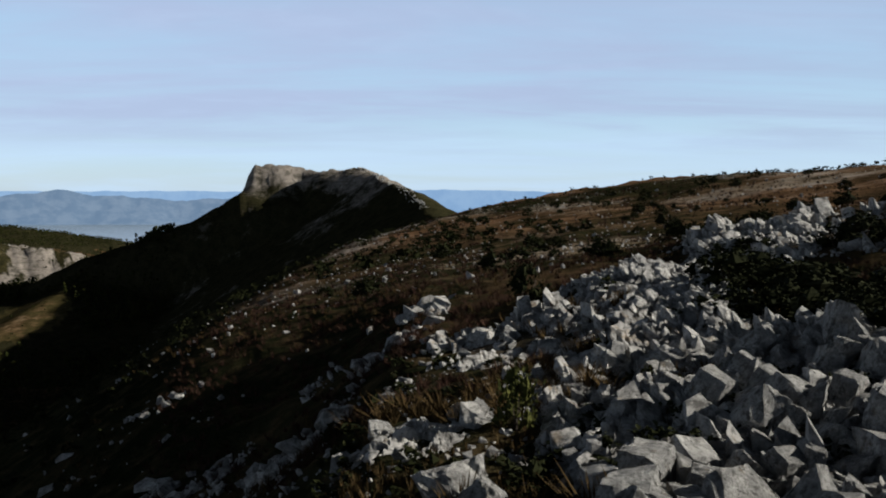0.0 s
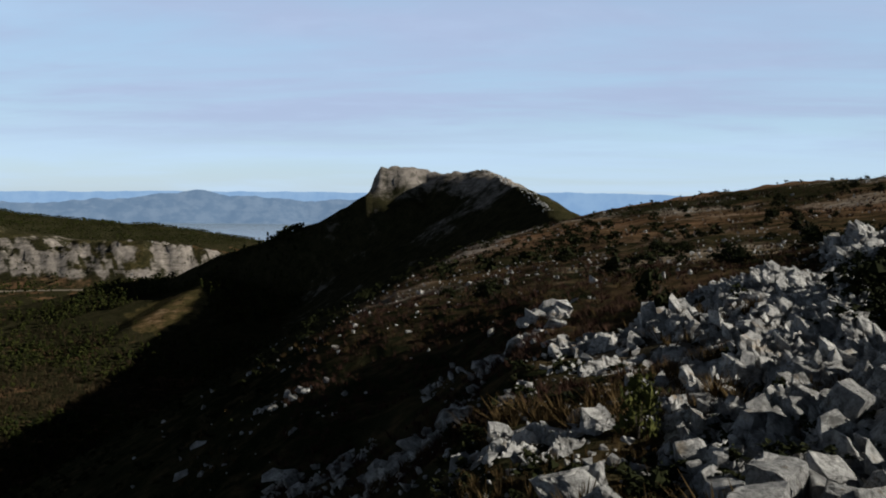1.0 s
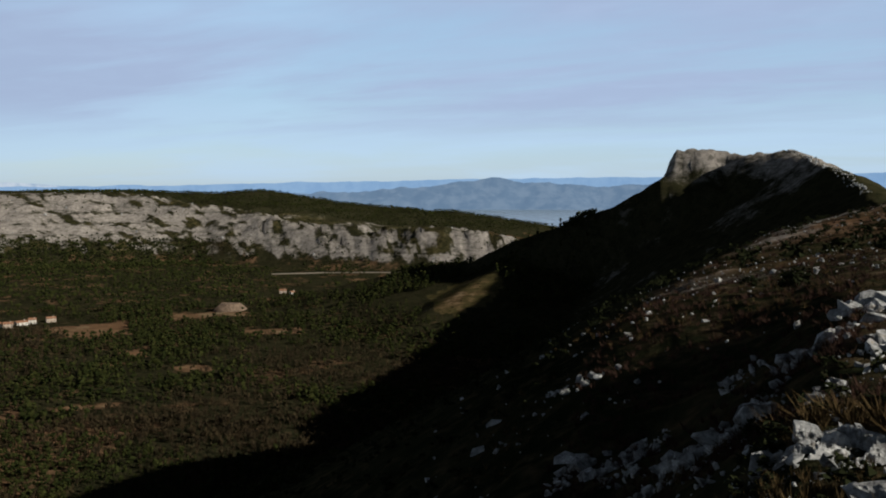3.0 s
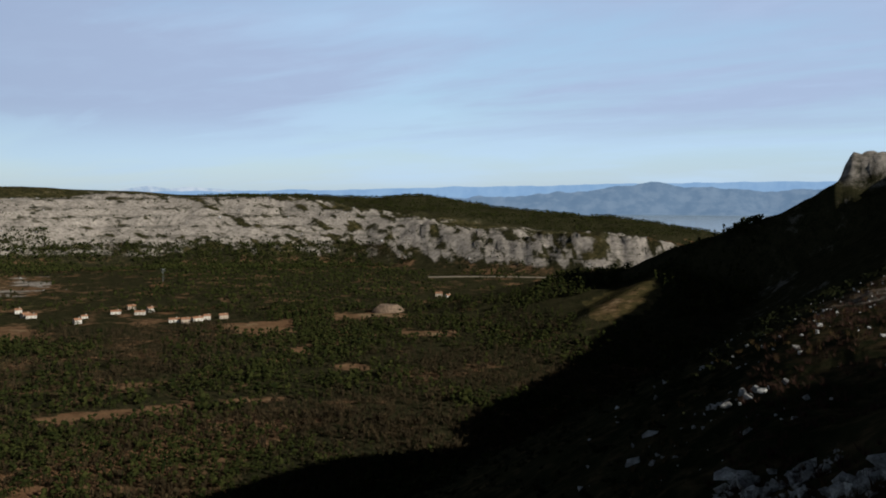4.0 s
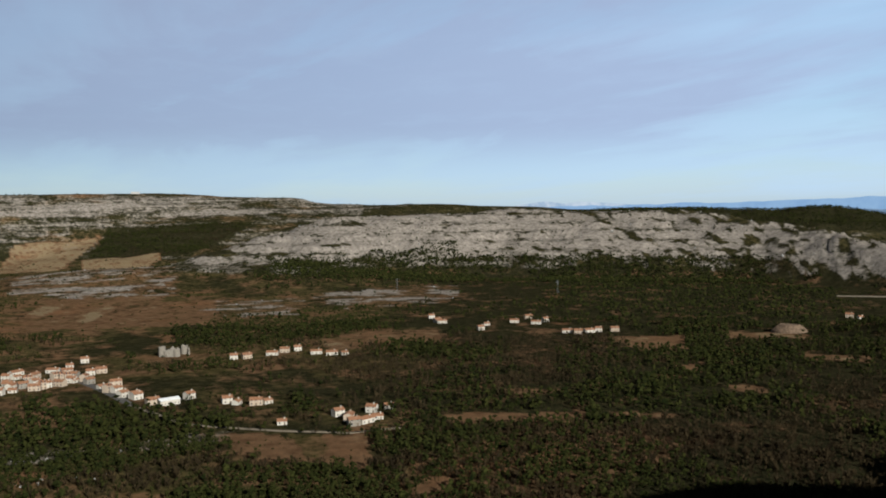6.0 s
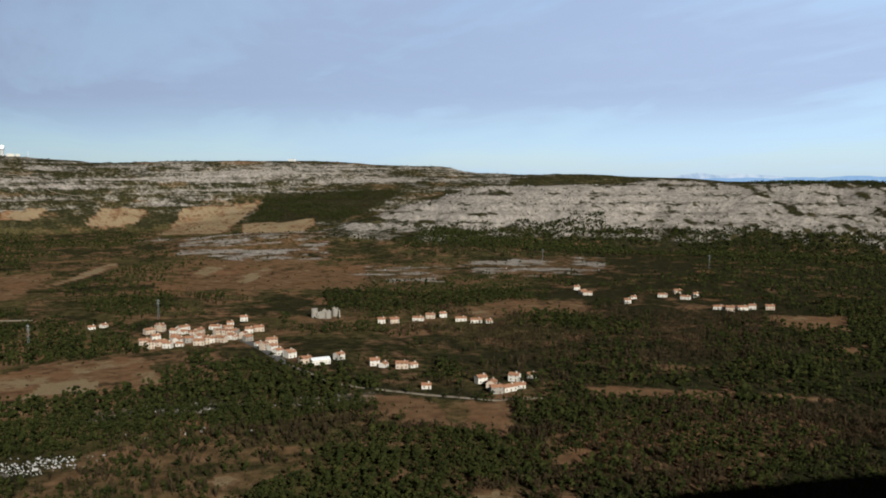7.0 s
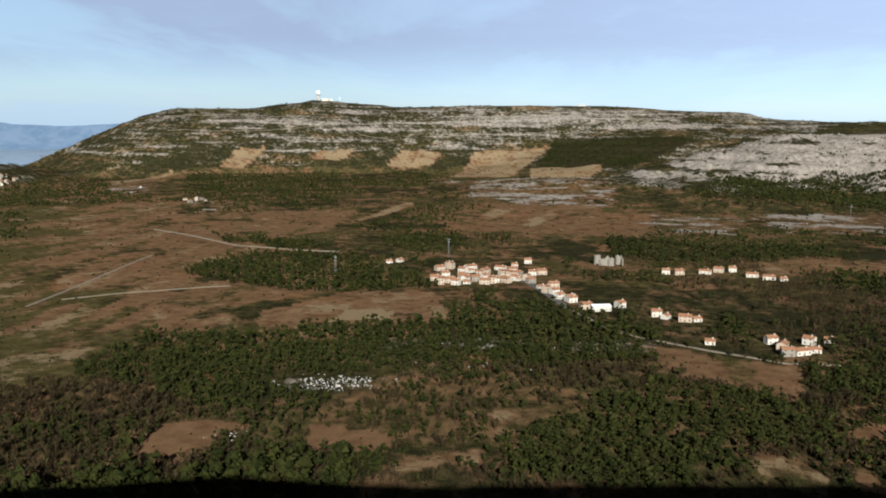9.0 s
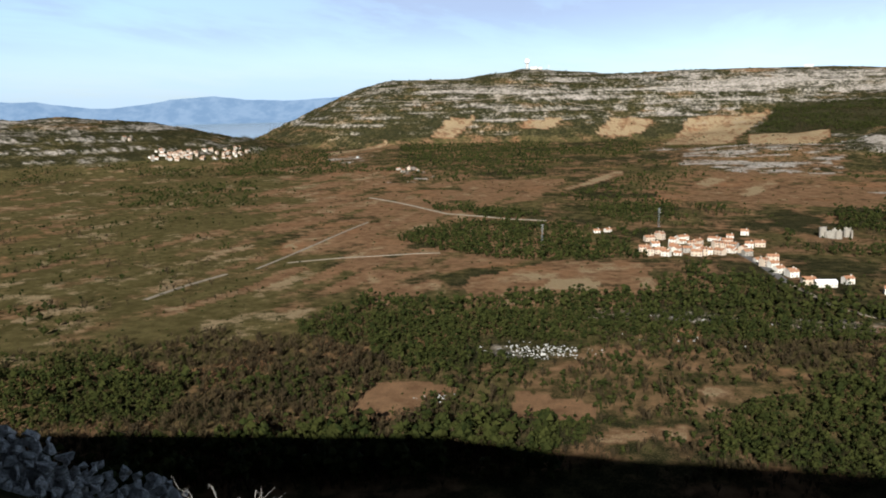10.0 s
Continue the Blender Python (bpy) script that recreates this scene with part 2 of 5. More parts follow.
ASPHALT = mat_plain("worn_asphalt", (0.1224, 0.1152, 0.108), 0.92, 0.2, 0.2, 0.3)
STEEL = mat_plain("galvanised_steel", (0.45, 0.46, 0.47), 0.45, 0.5, 0.15, 3, 0.8)
DOME = mat_plain("white_radome", (0.82, 0.82, 0.82), 0.5, 0.4, 0.05, 0.5)
CONCRETE = mat_plain("concrete", (0.46, 0.44, 0.41), 0.9, 0.2, 0.2, 0.8)

# ---- the land ----


def lattice(ix, iy, seed):
    h = np.sin(ix * 127.1 + iy * 311.7 + seed * 74.7) * 43758.5453
    return h - np.floor(h)


def vnoise(x, y, seed=0):
    xi, yi = np.floor(x), np.floor(y)
    u, v = x - xi, y - yi
    u, v = u * u * (3 - 2 * u), v * v * (3 - 2 * v)
    a, b = lattice(xi, yi, seed), lattice(xi + 1, yi, seed)
    c, d = lattice(xi, yi + 1, seed), lattice(xi + 1, yi + 1, seed)
    return (a + (b - a) * u) * (1 - v) + (c + (d - c) * u) * v


def fbm(x, y, size, octaves=4, seed=0):
    """Rolling noise, about -1 to 1, with hills of that size in metres."""
    s, amp, tot = 0.0, 1.0, 0.0
    for o in range(octaves):
        k = 2 ** o / size
        s = s + amp * (2 * vnoise(x * k + 17 * o, y * k - 9 * o, seed + o) - 1)
        tot += amp
        amp *= 0.55
    return s / tot * 1.6


def step(a, b, x):
    t = np.clip((x - a) / (b - a), 0, 1)
    return t * t * (3 - 2 * t)


def smax(a, b, k):
    return np.logaddexp(a / k, b / k) * k


def polar(x, y):
    return np.degrees(np.arctan2(-x, y)), np.hypot(x, y)


def ridge(x, y, crest, near, far, width):
    """A ridge along crest (heading, metres off, height): falls by near on the camera's side and by far behind."""
    pts = [heading(*p) for p in crest]
    h = np.full_like(x, -1e3)
    rr = np.hypot(x, y)
    for p, q in zip(pts, pts[1:]):
        dx, dy = q.x - p.x, q.y - p.y
        t = np.clip(((x - p.x) * dx + (y - p.y) * dy) / (dx * dx + dy * dy), 0, 1)
        cx, cy = p.x + t * dx, p.y + t * dy
        d = np.hypot(x - cx, y - cy)
        s = np.where(rr < np.hypot(cx, cy), near, far)
        h = np.maximum(h, p.z + t * (q.z - p.z) - s * (np.sqrt(d * d + width * width) - width))
    return h


PEAK = [(0.5, 420, -8), (1.8, 640, 4), (5.3, 850, 32), (8.2, 880, 31), (9.6, 895, 37), (11.2, 900, 38), (12.0, 897, 37), (13.6, 895, -2), (15.9, 890, -23), (19.2, 880, -44),
        (21.5, 880, -60), (23.3, 890, -95), (26, 900, -128)]
APRON = [(20.5, 960, -66), (22.5, 980, -80), (24.5, 1000, -86), (27, 1000, -90), (30, 990, -100), (34, 980, -122)]
WHITE_RIDGE = [(80, 1760, -122), (75.7, 1800, -76), (72.2, 1850, -50), (68.6, 1900, -17), (57.6, 1950, -11), (46.9, 1880, -13), (40.3, 1720, -43),
               (35.2, 1560, -66), (31, 1480, -66), (26.4, 1420, -62), (22, 1380, -85), (17, 1350, -125)]
DARK_HILL = [(52, 2500, -14), (46, 2500, -14), (41, 2450, -24), (38.5, 2450, -16), (33.5, 2450, -46), (26.5, 2430, -70), (22.8, 2420, -94), (18.5, 2400, -140)]
BACK_RIDGE = [(76, 2560, 14), (68.9, 2600, 9), (61, 2650, 6), (54, 2650, -8), (48, 2600, -16)]
DOME_HILL = [(117, 2420, -122), (113.4, 2420, -104), (108.5, 2420, -26), (106, 2440, 38), (102, 2460, 42), (97.8, 2480, 64), (92.9, 2520, 46), (87, 2520, 50),
             (79.5, 2560, 48), (72, 2600, 34), (68.5, 2650, 6)]
WEST_HILL = [(140, 2100, -35), (130, 2150, -38), (125.6, 2200, -36), (122, 2300, -66), (118.5, 2380, -108), (116, 2420, -124)]
SPUR = [(91, 1800, -125), (88.5, 1760, -112), (84, 1740, -104), (79.3, 1750, -101), (75, 1790, -84)]
FLOOR = -130.0


def shelf_edge(y):
    """Where the ridge on which the camera stands breaks away to the valley."""
    return np.interp(y, [-400, -60, -12, -2, 3, 7.5, 29, 89, 180, 300, 420], [-70, -22, -6.5, -4.4, -2.7, -3.0, -7.6, -14.5, -17, -11, 10])


def own_ridge(x, y):
    a = np.interp(y, [-600, -60, 0, 20, 70, 110, 200, 300, 330, 700], [-60, -2.5, 0, -0.7, -2.6, -2.9, -2.0, -1.0, -2.5, -110])
    b = np.interp(x, [-60, -8, -3, -0.6, 1, 4, 30, 60, 72, 86, 140, 500], [-3.6, -1.5, -0.85, -0.1, 0.05, 0.5, 3.9, 8.6, 10.4, 10.6, 4.0, -130])
    z = a + b * np.where(x < 0, np.interp(y, [-30, 12, 60], [1, 1, 0.5]), 1.0)
    z = z + 0.55 * np.exp(-(((x - 4.6) / 3.0) ** 2 + ((y - 16.5) / 4.2) ** 2))
    z = z + 0.8 * np.exp(-(((x - 13.0) / 5.5) ** 2 + ((y - 27.0) / 4.5) ** 2))
    z = z - 0.8 * np.exp(-(((x - 7.6) / 2.4) ** 2 + ((y - 16.0) / 4.5) ** 2))
    d = shelf_edge(y) - x
    w = 0.8 + 0.045 * np.abs(y)
    left = w * np.logaddexp(0, d / w)
    z = z - 0.42 * np.clip(-x - 0.5, 0, 3.4) * step(30, 13, y) * step(-6, 0, y)
    return z - 0.60 * left + 0.06 * np.clip(left - 120, 0, None)


def terrace(h, period, phase):
    q = h / period + phase
    f = np.floor(q)
    return period * (f + step(0.35, 0.95, q - f) - phase)


def foot_rise(az, r):
    """The valley floor climbs gently towards the far hills."""
    return 0.018 * np.clip(r - 1300, 0, 750) * step(54, 66, az) * step(114, 104, az)


def height(x, y):
    x, y = np.asarray(x, float), np.asarray(y, float)
    az, r = polar(x, y)
    wob = fbm(x, y, 260, 4, 3)
    floor = FLOOR + 2.2 * fbm(x, y, 210, 3, 1) * step(300, 600, r) + foot_rise(az, r) - 80 * step(2680, 3000, r)
    far = ridge(x, y, DOME_HILL, 0.56, 0.5, 110)
    far = smax(far, ridge(x, y, BACK_RIDGE, 0.22, 0.5, 100), 6)
    far = smax(far, ridge(x, y, DARK_HILL, 0.24, 0.5, 90), 6)
    far = smax(far, ridge(x, y, WEST_HILL, 0.20, 0.5, 120), 6)
    white = ridge(x, y, WHITE_RIDGE, np.interp(az, [28, 40, 48], [0.80, 0.68, 0.42]), 0.40, np.interp(az, [28, 40, 48], [20, 32, 50]))
    far = smax(far, white, 4)
    far = smax(far, ridge(x, y, SPUR, 0.11, 0.3, 30), 3)
    up = np.clip((far - FLOOR) / 60, 0, 1)
    gully = np.abs(fbm(x, y, 120, 4, 21))
    far = far + up * (5 * wob - 9 * gully * step(0.12, 0.6, up) * step(-5, -30, far) + 2.0)
    crags = step(15, 19, az) * step(50, 38, az) * step(1700, 1600, r) + 0.4 * step(38, 46, az) * step(82, 74, az) * step(2080, 1980, r) + 0.25 * step(80, 86, az)
    far = far + up * step(0.08, 0.3, up) * crags * (5 * facets(x, y, 60, 22, 55, 201) + 4 * facets(x, y, 26, 11, 40, 206) - 3)
    ledged = terrace(far + 2.5 * fbm(x, y, 90, 3, 5), 17, 0.1 * wob)
    far = far + np.where(r > 2030, 0.40, 0.5) * (ledged - far) * step(0.1, 0.5, up) * (0.55 + 0.45 * step(-0.2, 0.3, fbm(x, y, 200, 2, 6)))
    peak = ridge(x, y, PEAK, 0.60, 0.6, 14)
    peak = peak - 15 * step(31, 25, peak + 2.5 * fbm(x, y, 22, 3, 9)) * step(8.2, 9.2, az) * step(13.2, 12.6, az) * step(2, 12, peak)
    rim = np.interp(az, [11.6, 12.05, 12.3, 12.75, 13.6, 15.9, 19.2, 23.7, 27, 31], [60, 38, 30, 9, 0, -22, -43, -69, -78, -87]) + 2 * fbm(x, y, 18, 3, 28)
    peak = np.where((az > 11.6) & (az < 60) & (r > 500), np.minimum(peak, rim), peak)
    back_x = np.interp(y, [300, 420, 640, 846, 870, 880], [0, -4, -20, -78, -125, -150])
    back_z = np.interp(y, [300, 420, 640, 846, 870, 880], [-2, -8, 4, 32, 31, 37])
    steep = back_z - 0.66 * (back_x - x) + 90 * step(800, 852, y)
    peak = np.where((x < back_x) & (y > 380) & (y < 852), np.minimum(peak, steep), peak)
    peak = peak + (1.6 * fbm(x, y, 40, 4, 8) - 3.5 * np.abs(fbm(x, y, 34, 3, 12))) * step(-60, 0, peak)
    peak = peak + 1.8 * (facets(x, y, 20, 13, 75, 211) - 0.5) * step(6, 22, peak) * step(400, 700, r)
    peak = smax(peak, ridge(x, y, APRON, 0.25, 0.5, 20), 4)
    z = smax(smax(floor, far, 3), peak, 5)
    own = own_ridge(x, y)
    rough = np.interp(r, [0, 2, 8, 40, 300], [0.02, 0.05, 0.13, 0.28, 0.7])
    own = own + rough * fbm(x, y, 9, 4, 14) + 0.13 * np.clip(r / 4, 0, 1) * fbm(x, y, 1.3, 4, 15) * step(400, 60, r)
    return smax(z, own, 2.5)


def facets(x, y, along, across, turn, seed, lean=(0.35, -0.2)):
    """Height of jointed, tilted blocks, about 0 to 1, with clefts between them."""
    a = radians(turn)
    u = (x * math.cos(a) + y * math.sin(a)) / along
    v = (-x * math.sin(a) + y * math.cos(a)) / across
    iu, iv = np.floor(u), np.floor(v)
    best, second, h = np.full_like(u, 9.0), np.full_like(u, 9.0), np.zeros_like(u)
    for i in (-1, 0, 1):
        for j in (-1, 0, 1):
            cu, cv = iu + i, iv + j
            du = u - cu - 0.15 - 0.7 * lattice(cu, cv, seed)
            dv = v - cv - 0.15 - 0.7 * lattice(cu, cv, seed + 1)
            d = np.abs(du) * 0.6 + np.abs(dv) * 0.6 + 0.5 * np.hypot(du, dv)
            z = lattice(cu, cv, seed + 2) + du * (lean[0] + 1.1 * lattice(cu, cv, seed + 3) - 0.55) + dv * (lean[1] + 1.1 * lattice(cu, cv, seed + 4) - 0.55)
            near = d < best
            second = np.where(near, best, np.minimum(second, d))
            h, best = np.where(near, z, h), np.where(near, d, best)
    return h - 0.8 * step(0.15, 0.03, second - best)


def outcrop(x, y):
    """How far bare rock stands out of the ridge underfoot, 0 to 1."""
    az, r = polar(x, y)
    lim = np.interp(az, [-36, -26, -20, -15, -9, -3, 4, 10, 18, 26], [13, 12.2, 12, 19.5, 18.5, 13.5, 11.5, 11.0, 10.5, 9.0])
    front = step(1.15, 0.85, r / lim + 0.10 * fbm(x, y, 2.2, 3, 66))
    back = step(21, 23, r + fbm(x, y, 4, 2, 67)) * step(31, 28.5, r) * step(-14.5, -17.5, az + 1.5 * fbm(x, y, 5, 2, 68))
    rib = step(0.3, 0.7, np.sin((x * 0.8 - y * 0.45) * 0.9 + 1.2 * fbm(x, y, 5, 2, 69)) * 0.5 + 0.55)
    side = step(32, 10, az)
    thin = step(-0.55, 0.15, fbm(x, y, 2.6, 3, 64) + 0.45 * step(2, -12, az))
    return np.maximum(front * np.maximum((0.35 + 0.65 * rib) * (0.25 + 0.75 * thin), np.maximum(0.95 * step(-3, -12, az + 3 * fbm(x, y, 3, 2, 63)) * (0.6 + 0.4 * thin), 0.75 * step(0, 8, az) * (0.3 + 0.7 * thin))) * (0.3 + 0.7 * side), back * (0.5 + 0.5 * rib))


def crag(x, y):
    m = outcrop(x, y)
    warp = 0.25 * fbm(x, y, 1.1, 3, 77)
    r = np.hypot(x, y)
    h = 0.24 * facets(x + 0.25 * warp, y - 0.25 * warp, 1.6, 0.78, 62, 81, (0.1, 0.8)) + 0.11 * facets(x - 0.15 * warp, y + 0.15 * warp, 0.52, 0.34, 55, 86, (0.1, 1.0))
    h = h + 0.03 * facets(x, y, 0.20, 0.15, 75, 91) * step(26, 10, r)
    return h * np.interp(r, [3, 8, 20, 30], [0.5, 0.85, 1.0, 1.25]) * (0.08 + 0.92 * m), m


def spot(x, y, az, r, half_w, half_d, turn=0.0, edge=0.35):
    """1 inside a slanted patch at that heading and distance, 0 outside."""
    c = heading(az, r)
    a = radians(az + turn)
    u = (x - c.x) * math.cos(a) + (y - c.y) * math.sin(a)
    v = -(x - c.x) * math.sin(a) + (y - c.y) * math.cos(a)
    k = np.maximum(np.abs(u) / half_w, np.abs(v) / half_d)
    out = np.zeros_like(k)
    on = k < 2.2
    out[on] = step(1 + edge, 1 - edge, k[on] + 0.45 * fbm(x[on], y[on], half_w * 0.7, 4, 31))
    return out


def down(el, z=FLOOR):
    """How far off the valley floor lies at that angle below the eye."""
    return (EYE - z) / math.tan(radians(el))


def reach(az, el):
    """The place on the land that lies at that heading and angle from the eye."""
    r = np.arange(290, 2560, 8.0)
    a = radians(az)
    x, y = -r * math.sin(a), r * math.cos(a)
    hit = np.where(np.degrees(np.arctan2(height(x, y) - EYE, r)) >= el)[0]
    k = hit[0] if len(hit) else len(r) - 1
    return x[k], y[k]


def plots(corners):
    return [[reach(az, el) for az, el in q] for q in corners]


def inside(x, y, plot, wobble=5.0):
    """1 inside a plot of land with slightly uneven edges."""
    out = np.zeros(x.shape, bool)
    px, py = zip(*plot)
    box = (x > min(px) - 15) & (x < max(px) + 15) & (y > min(py) - 15) & (y < max(py) + 15)
    bx, by = x[box], y[box]
    if not len(bx):
        return out.astype(float)
    bx, by = bx + wobble * fbm(bx, by, 26, 3, 131), by + wobble * fbm(bx, by, 26, 3, 135)
    odd = np.zeros(bx.shape, bool)
    for (x0, y0), (x1, y1) in zip(plot, plot[1:] + plot[:1]):
        if y0 != y1:
            odd ^= ((y0 > by) != (y1 > by)) & (bx < (x1 - x0) * (by - y0) / (y1 - y0) + x0)
    out[box] = odd
    return out.astype(float)


# corners of the fields, woods and rocky banks across the valley: heading, angle above the eye
TAN_PLOTS = plots([((89.5, -3.42), (87.8, -1.91), (83.1, -1.49), (85.5, -3.44)), ((93.5, -2.78), (92.4, -1.81), (89.8, -1.80), (90.6, -2.71)), ((104.0, -2.94), (102.9, -1.75), (101.1, -1.60), (102.4, -2.83)), ((98.3, -2.46), (97.7, -1.79), (95.5, -1.74), (96.3, -2.42)), ((84.1, -2.85), (79.7, -2.56), (79.6, -3.00), (84.4, -3.50)), ((96.2, -6.41), (92.0, -5.03), (91.6, -5.33), (95.0, -6.26)), ((87.2, -5.98), (86.6, -5.48), (85.1, -5.45), (86.3, -6.00)), ((84.7, -6.48), (82.7, -5.50), (82.5, -6.02), (84.2, -6.64)), ((111.1, -3.65), (106.6, -2.97), (107.0, -3.32), (110.3, -3.78))])
WOOD_PLOTS = plots([((105.8, -3.03), (96.4, -3.22), (96.9, -5.82), (106.0, -5.65)), ((93.0, -2.97), (89.3, -2.88), (90.6, -4.11), (93.0, -4.39)), ((95.5, -6.76), (89.5, -4.86), (88.6, -8.32), (92.5, -8.33)), ((79.4, -7.03), (67.7, -6.23), (63.5, -8.13), (78.7, -8.58)), ((106.4, -9.35), (103.1, -8.33), (95.3, -8.58), (99.0, -10.21)), ((123.8, -5.35), (115.3, -5.40), (115.4, -6.94), (123.6, -6.63)), ((104.5, -4.83), (99.7, -4.91), (100.8, -5.91), (103.7, -5.75)), ((116.9, -3.32), (109.9, -3.32), (110.3, -4.75), (116.3, -4.55)), ((73.8, -5.14), (72.7, -3.15), (68.1, -3.18), (68.4, -5.26)), ((67.4, -5.51), (67.4, -3.00), (61.6, -2.31), (58.9, -4.96)), ((96.8, -12.12), (95.6, -8.70), (90.4, -8.97), (90.5, -10.41))])
GROVE_PLOTS = plots([((83.9, -2.71), (82.6, -1.13), (73.8, -0.89), (78.6, -3.01))])
ROCK_PLOTS = plots([((90.2, -3.65), (79.3, -3.37), (79.0, -5.20), (87.4, -5.03)), ((70.6, -5.55), (61.2, -5.03), (61.2, -6.14), (68.4, -6.41)), ((76.4, -5.74), (71.3, -5.70), (71.3, -6.61), (76.4, -6.70)), ((110.3, -4.14), (109.9, -3.61), (108.1, -3.66), (108.1, -4.38)), ((105.9, -4.66), (104.8, -4.73), (104.8, -5.56), (106.0, -5.65))])
SOIL_PLOTS = plots([((90.0, -6.83), (86.3, -5.49), (76.0, -5.60), (77.2, -7.20)), ((102.8, -6.93), (101.4, -5.59), (95.5, -5.60), (96.6, -6.61)), ((70.6, -8.49), (64.2, -7.86), (60.1, -8.62), (69.5, -9.02)), ((87.4, -5.17), (78.6, -5.21), (80.1, -5.70), (86.0, -5.65))])
# pine woods and leafless woods on the near side of the valley
PINE_AREAS = plots([
    ((34, -7.4), (30, -5.9), (27, -5.1), (24.5, -4.9), (22, -4.8), (22, -5.7), (25, -6.0), (28, -6.9), (32, -7.6)), ((24, -5.2), (19, -2.95), (15, -0.8), (13, -0.9), (12.5, -2.5), (16, -6), (22, -8.5)),
    ((113.3, -15.05), (108.8, -13.1), (104, -13.5), (95.3, -13.1), (89.15, -12.8), (86.8, -10.9), (81.4, -11.7), (76, -13.3), (75.3, -15.1), (84.5, -15.7), (93.1, -15.8), (99.8, -17.3), (105.2, -18.3), (108.9, -16.4)),
    ((86.8, -21.0), (80.75, -17.8), (75.84, -16.25), (72.7, -16.7), (66.7, -16.9), (67.8, -18.9), (71.9, -22.6), (75.4, -23.5), (84.3, -23.0)),
    ((131, -15.9), (123, -16.5), (120.4, -18.3), (121.6, -20.2), (131.3, -18.3)),
    ((106.4, -9.5), (104.2, -8.85), (90.6, -10.0), (90.3, -10.7), (99, -10.9)), ((104.5, -7.0), (100.5, -7.45), (96.1, -8.0), (99, -8.2), (104.2, -7.5)),
    ((81.3, -11.9), (70.2, -11.8), (69.4, -13.5), (72.4, -13.3), (77.6, -13.35)), ((53.6, -6.5), (50.7, -5.1), (41.9, -4.2), (37.6, -5.4), (38.3, -7.2), (50.7, -7.4)),
    ((107, -20.9), (97, -21.1), (93, -22.2), (97, -24), (107, -23.5)), ((72.9, -3.6), (66, -3.1), (61.5, -2.3), (60.1, -3.5), (60.9, -5.2), (65.4, -5.1), (72, -4.3)), ((57, -3.4), (51.4, -3.3), (42, -4.5), (44, -6.2), (53, -6.4), (56, -4.6))])
BARE_AREAS = plots([
    ((121, -16.6), (116, -17.0), (109, -18.9), (107.9, -20.7), (96.8, -20.9), (96.8, -24), (114.5, -24), (131.2, -21), (131, -18.3), (121.6, -20.2)),
    ((100.6, -17.4), (93.1, -16.3), (82, -16.4), (81.1, -18.1), (91.5, -21.3), (96.8, -20.6)), ((66, -15.2), (62, -14.3), (53, -14.2), (47, -15), (52, -19.5), (60, -22), (65, -19))])
# bare plots: corners, then how much soil, straw and grass covers them
PLOTS = [(plots([c])[0], *m) for c, m in (
    (((108.2, -18.9), (104.4, -18.7), (101.7, -19.1), (106.8, -20.6), (109.1, -20.5)), (1.25, 0.05, 0.2)), (((98.9, -19.45), (93.8, -20.0), (93.75, -21.4), (98.3, -21.0)), (1.1, 0.25, 0.4)),
    (((101.7, -11.9), (96.8, -10.95), (90.2, -11.0), (89.1, -13.0), (95.7, -13.1), (101.7, -13.3)), (0.85, 0.36, 0.4)), (((97.5, -12.8), (95.7, -12.0), (93.1, -12.35), (93.8, -12.9)), (0.8, 0.95, 0.3)),
    (((87.4, -20.5), (85.6, -18.8), (83.4, -18.3), (80.7, -17.9), (80.9, -19.0), (85.8, -20.3)), (0.62, 0.42, 0.7)), (((94.9, -22.0), (91, -21.5), (86.8, -20.9), (87.8, -21.8), (91.5, -22.5)), (0.7, 0.46, 0.6)),
    (((78, -13.7), (72.7, -14.2), (66.4, -14.9), (66.9, -16.6), (72, -16.1), (76.9, -14.4)), (0.85, 0.22, 0.5)), (((69, -15.6), (66.9, -15.85), (67.5, -16.7), (69.3, -16.65)), (1.4, 0.0, 0.0)),
    (((61.7, -13.45), (52.5, -13.1), (52.6, -13.9), (61.7, -14.2)), (0.95, 0.2, 0.3)), (((63.8, -17.8), (61.6, -17.7), (61.9, -18.45), (63.7, -18.5)), (1.4, 0.1, 0.0)),
    (((69.6, -20.6), (67.8, -20.0), (65.5, -20.5), (65.5, -22), (69.6, -22)), (0.55, 0.5, 0.7)), (((64.1, -20.2), (62.8, -20.0), (62.2, -20.9), (63.9, -21.1)), (1.2, 0.25, 0.2)),
    (((72.3, -14.3), (70, -14.4), (69.5, -15.6), (71.3, -16.0)), (0.5, 0.2, 0.85)), (((47.4, -10.2), (45.35, -10), (45.35, -10.5), (47, -10.6)), (1.2, 0.2, 0.1)), (((51.3, -8.5), (46.3, -8.4), (46.6, -9.2), (49.2, -9.3)), (0.95, 0.25, 0.2)),
    (((27.5, -7.2), (25.7, -6.3), (23.1, -6.0), (23.1, -7.2), (25.7, -8.6), (27.0, -8.3)), (0.28, 0.20, 0.85)))]
# heading, metres off, half width, half depth, turn
BROWN_FIELDS = [(42.9, 655, 13, 14, 0), (64.0, 920, 32, 26, 0), (42.0, 930, 40, 26, 0), (56.0, 620, 26, 9, 4), (49.0, 560, 22, 8, -5), (38.0, 800, 24, 12, 0)]
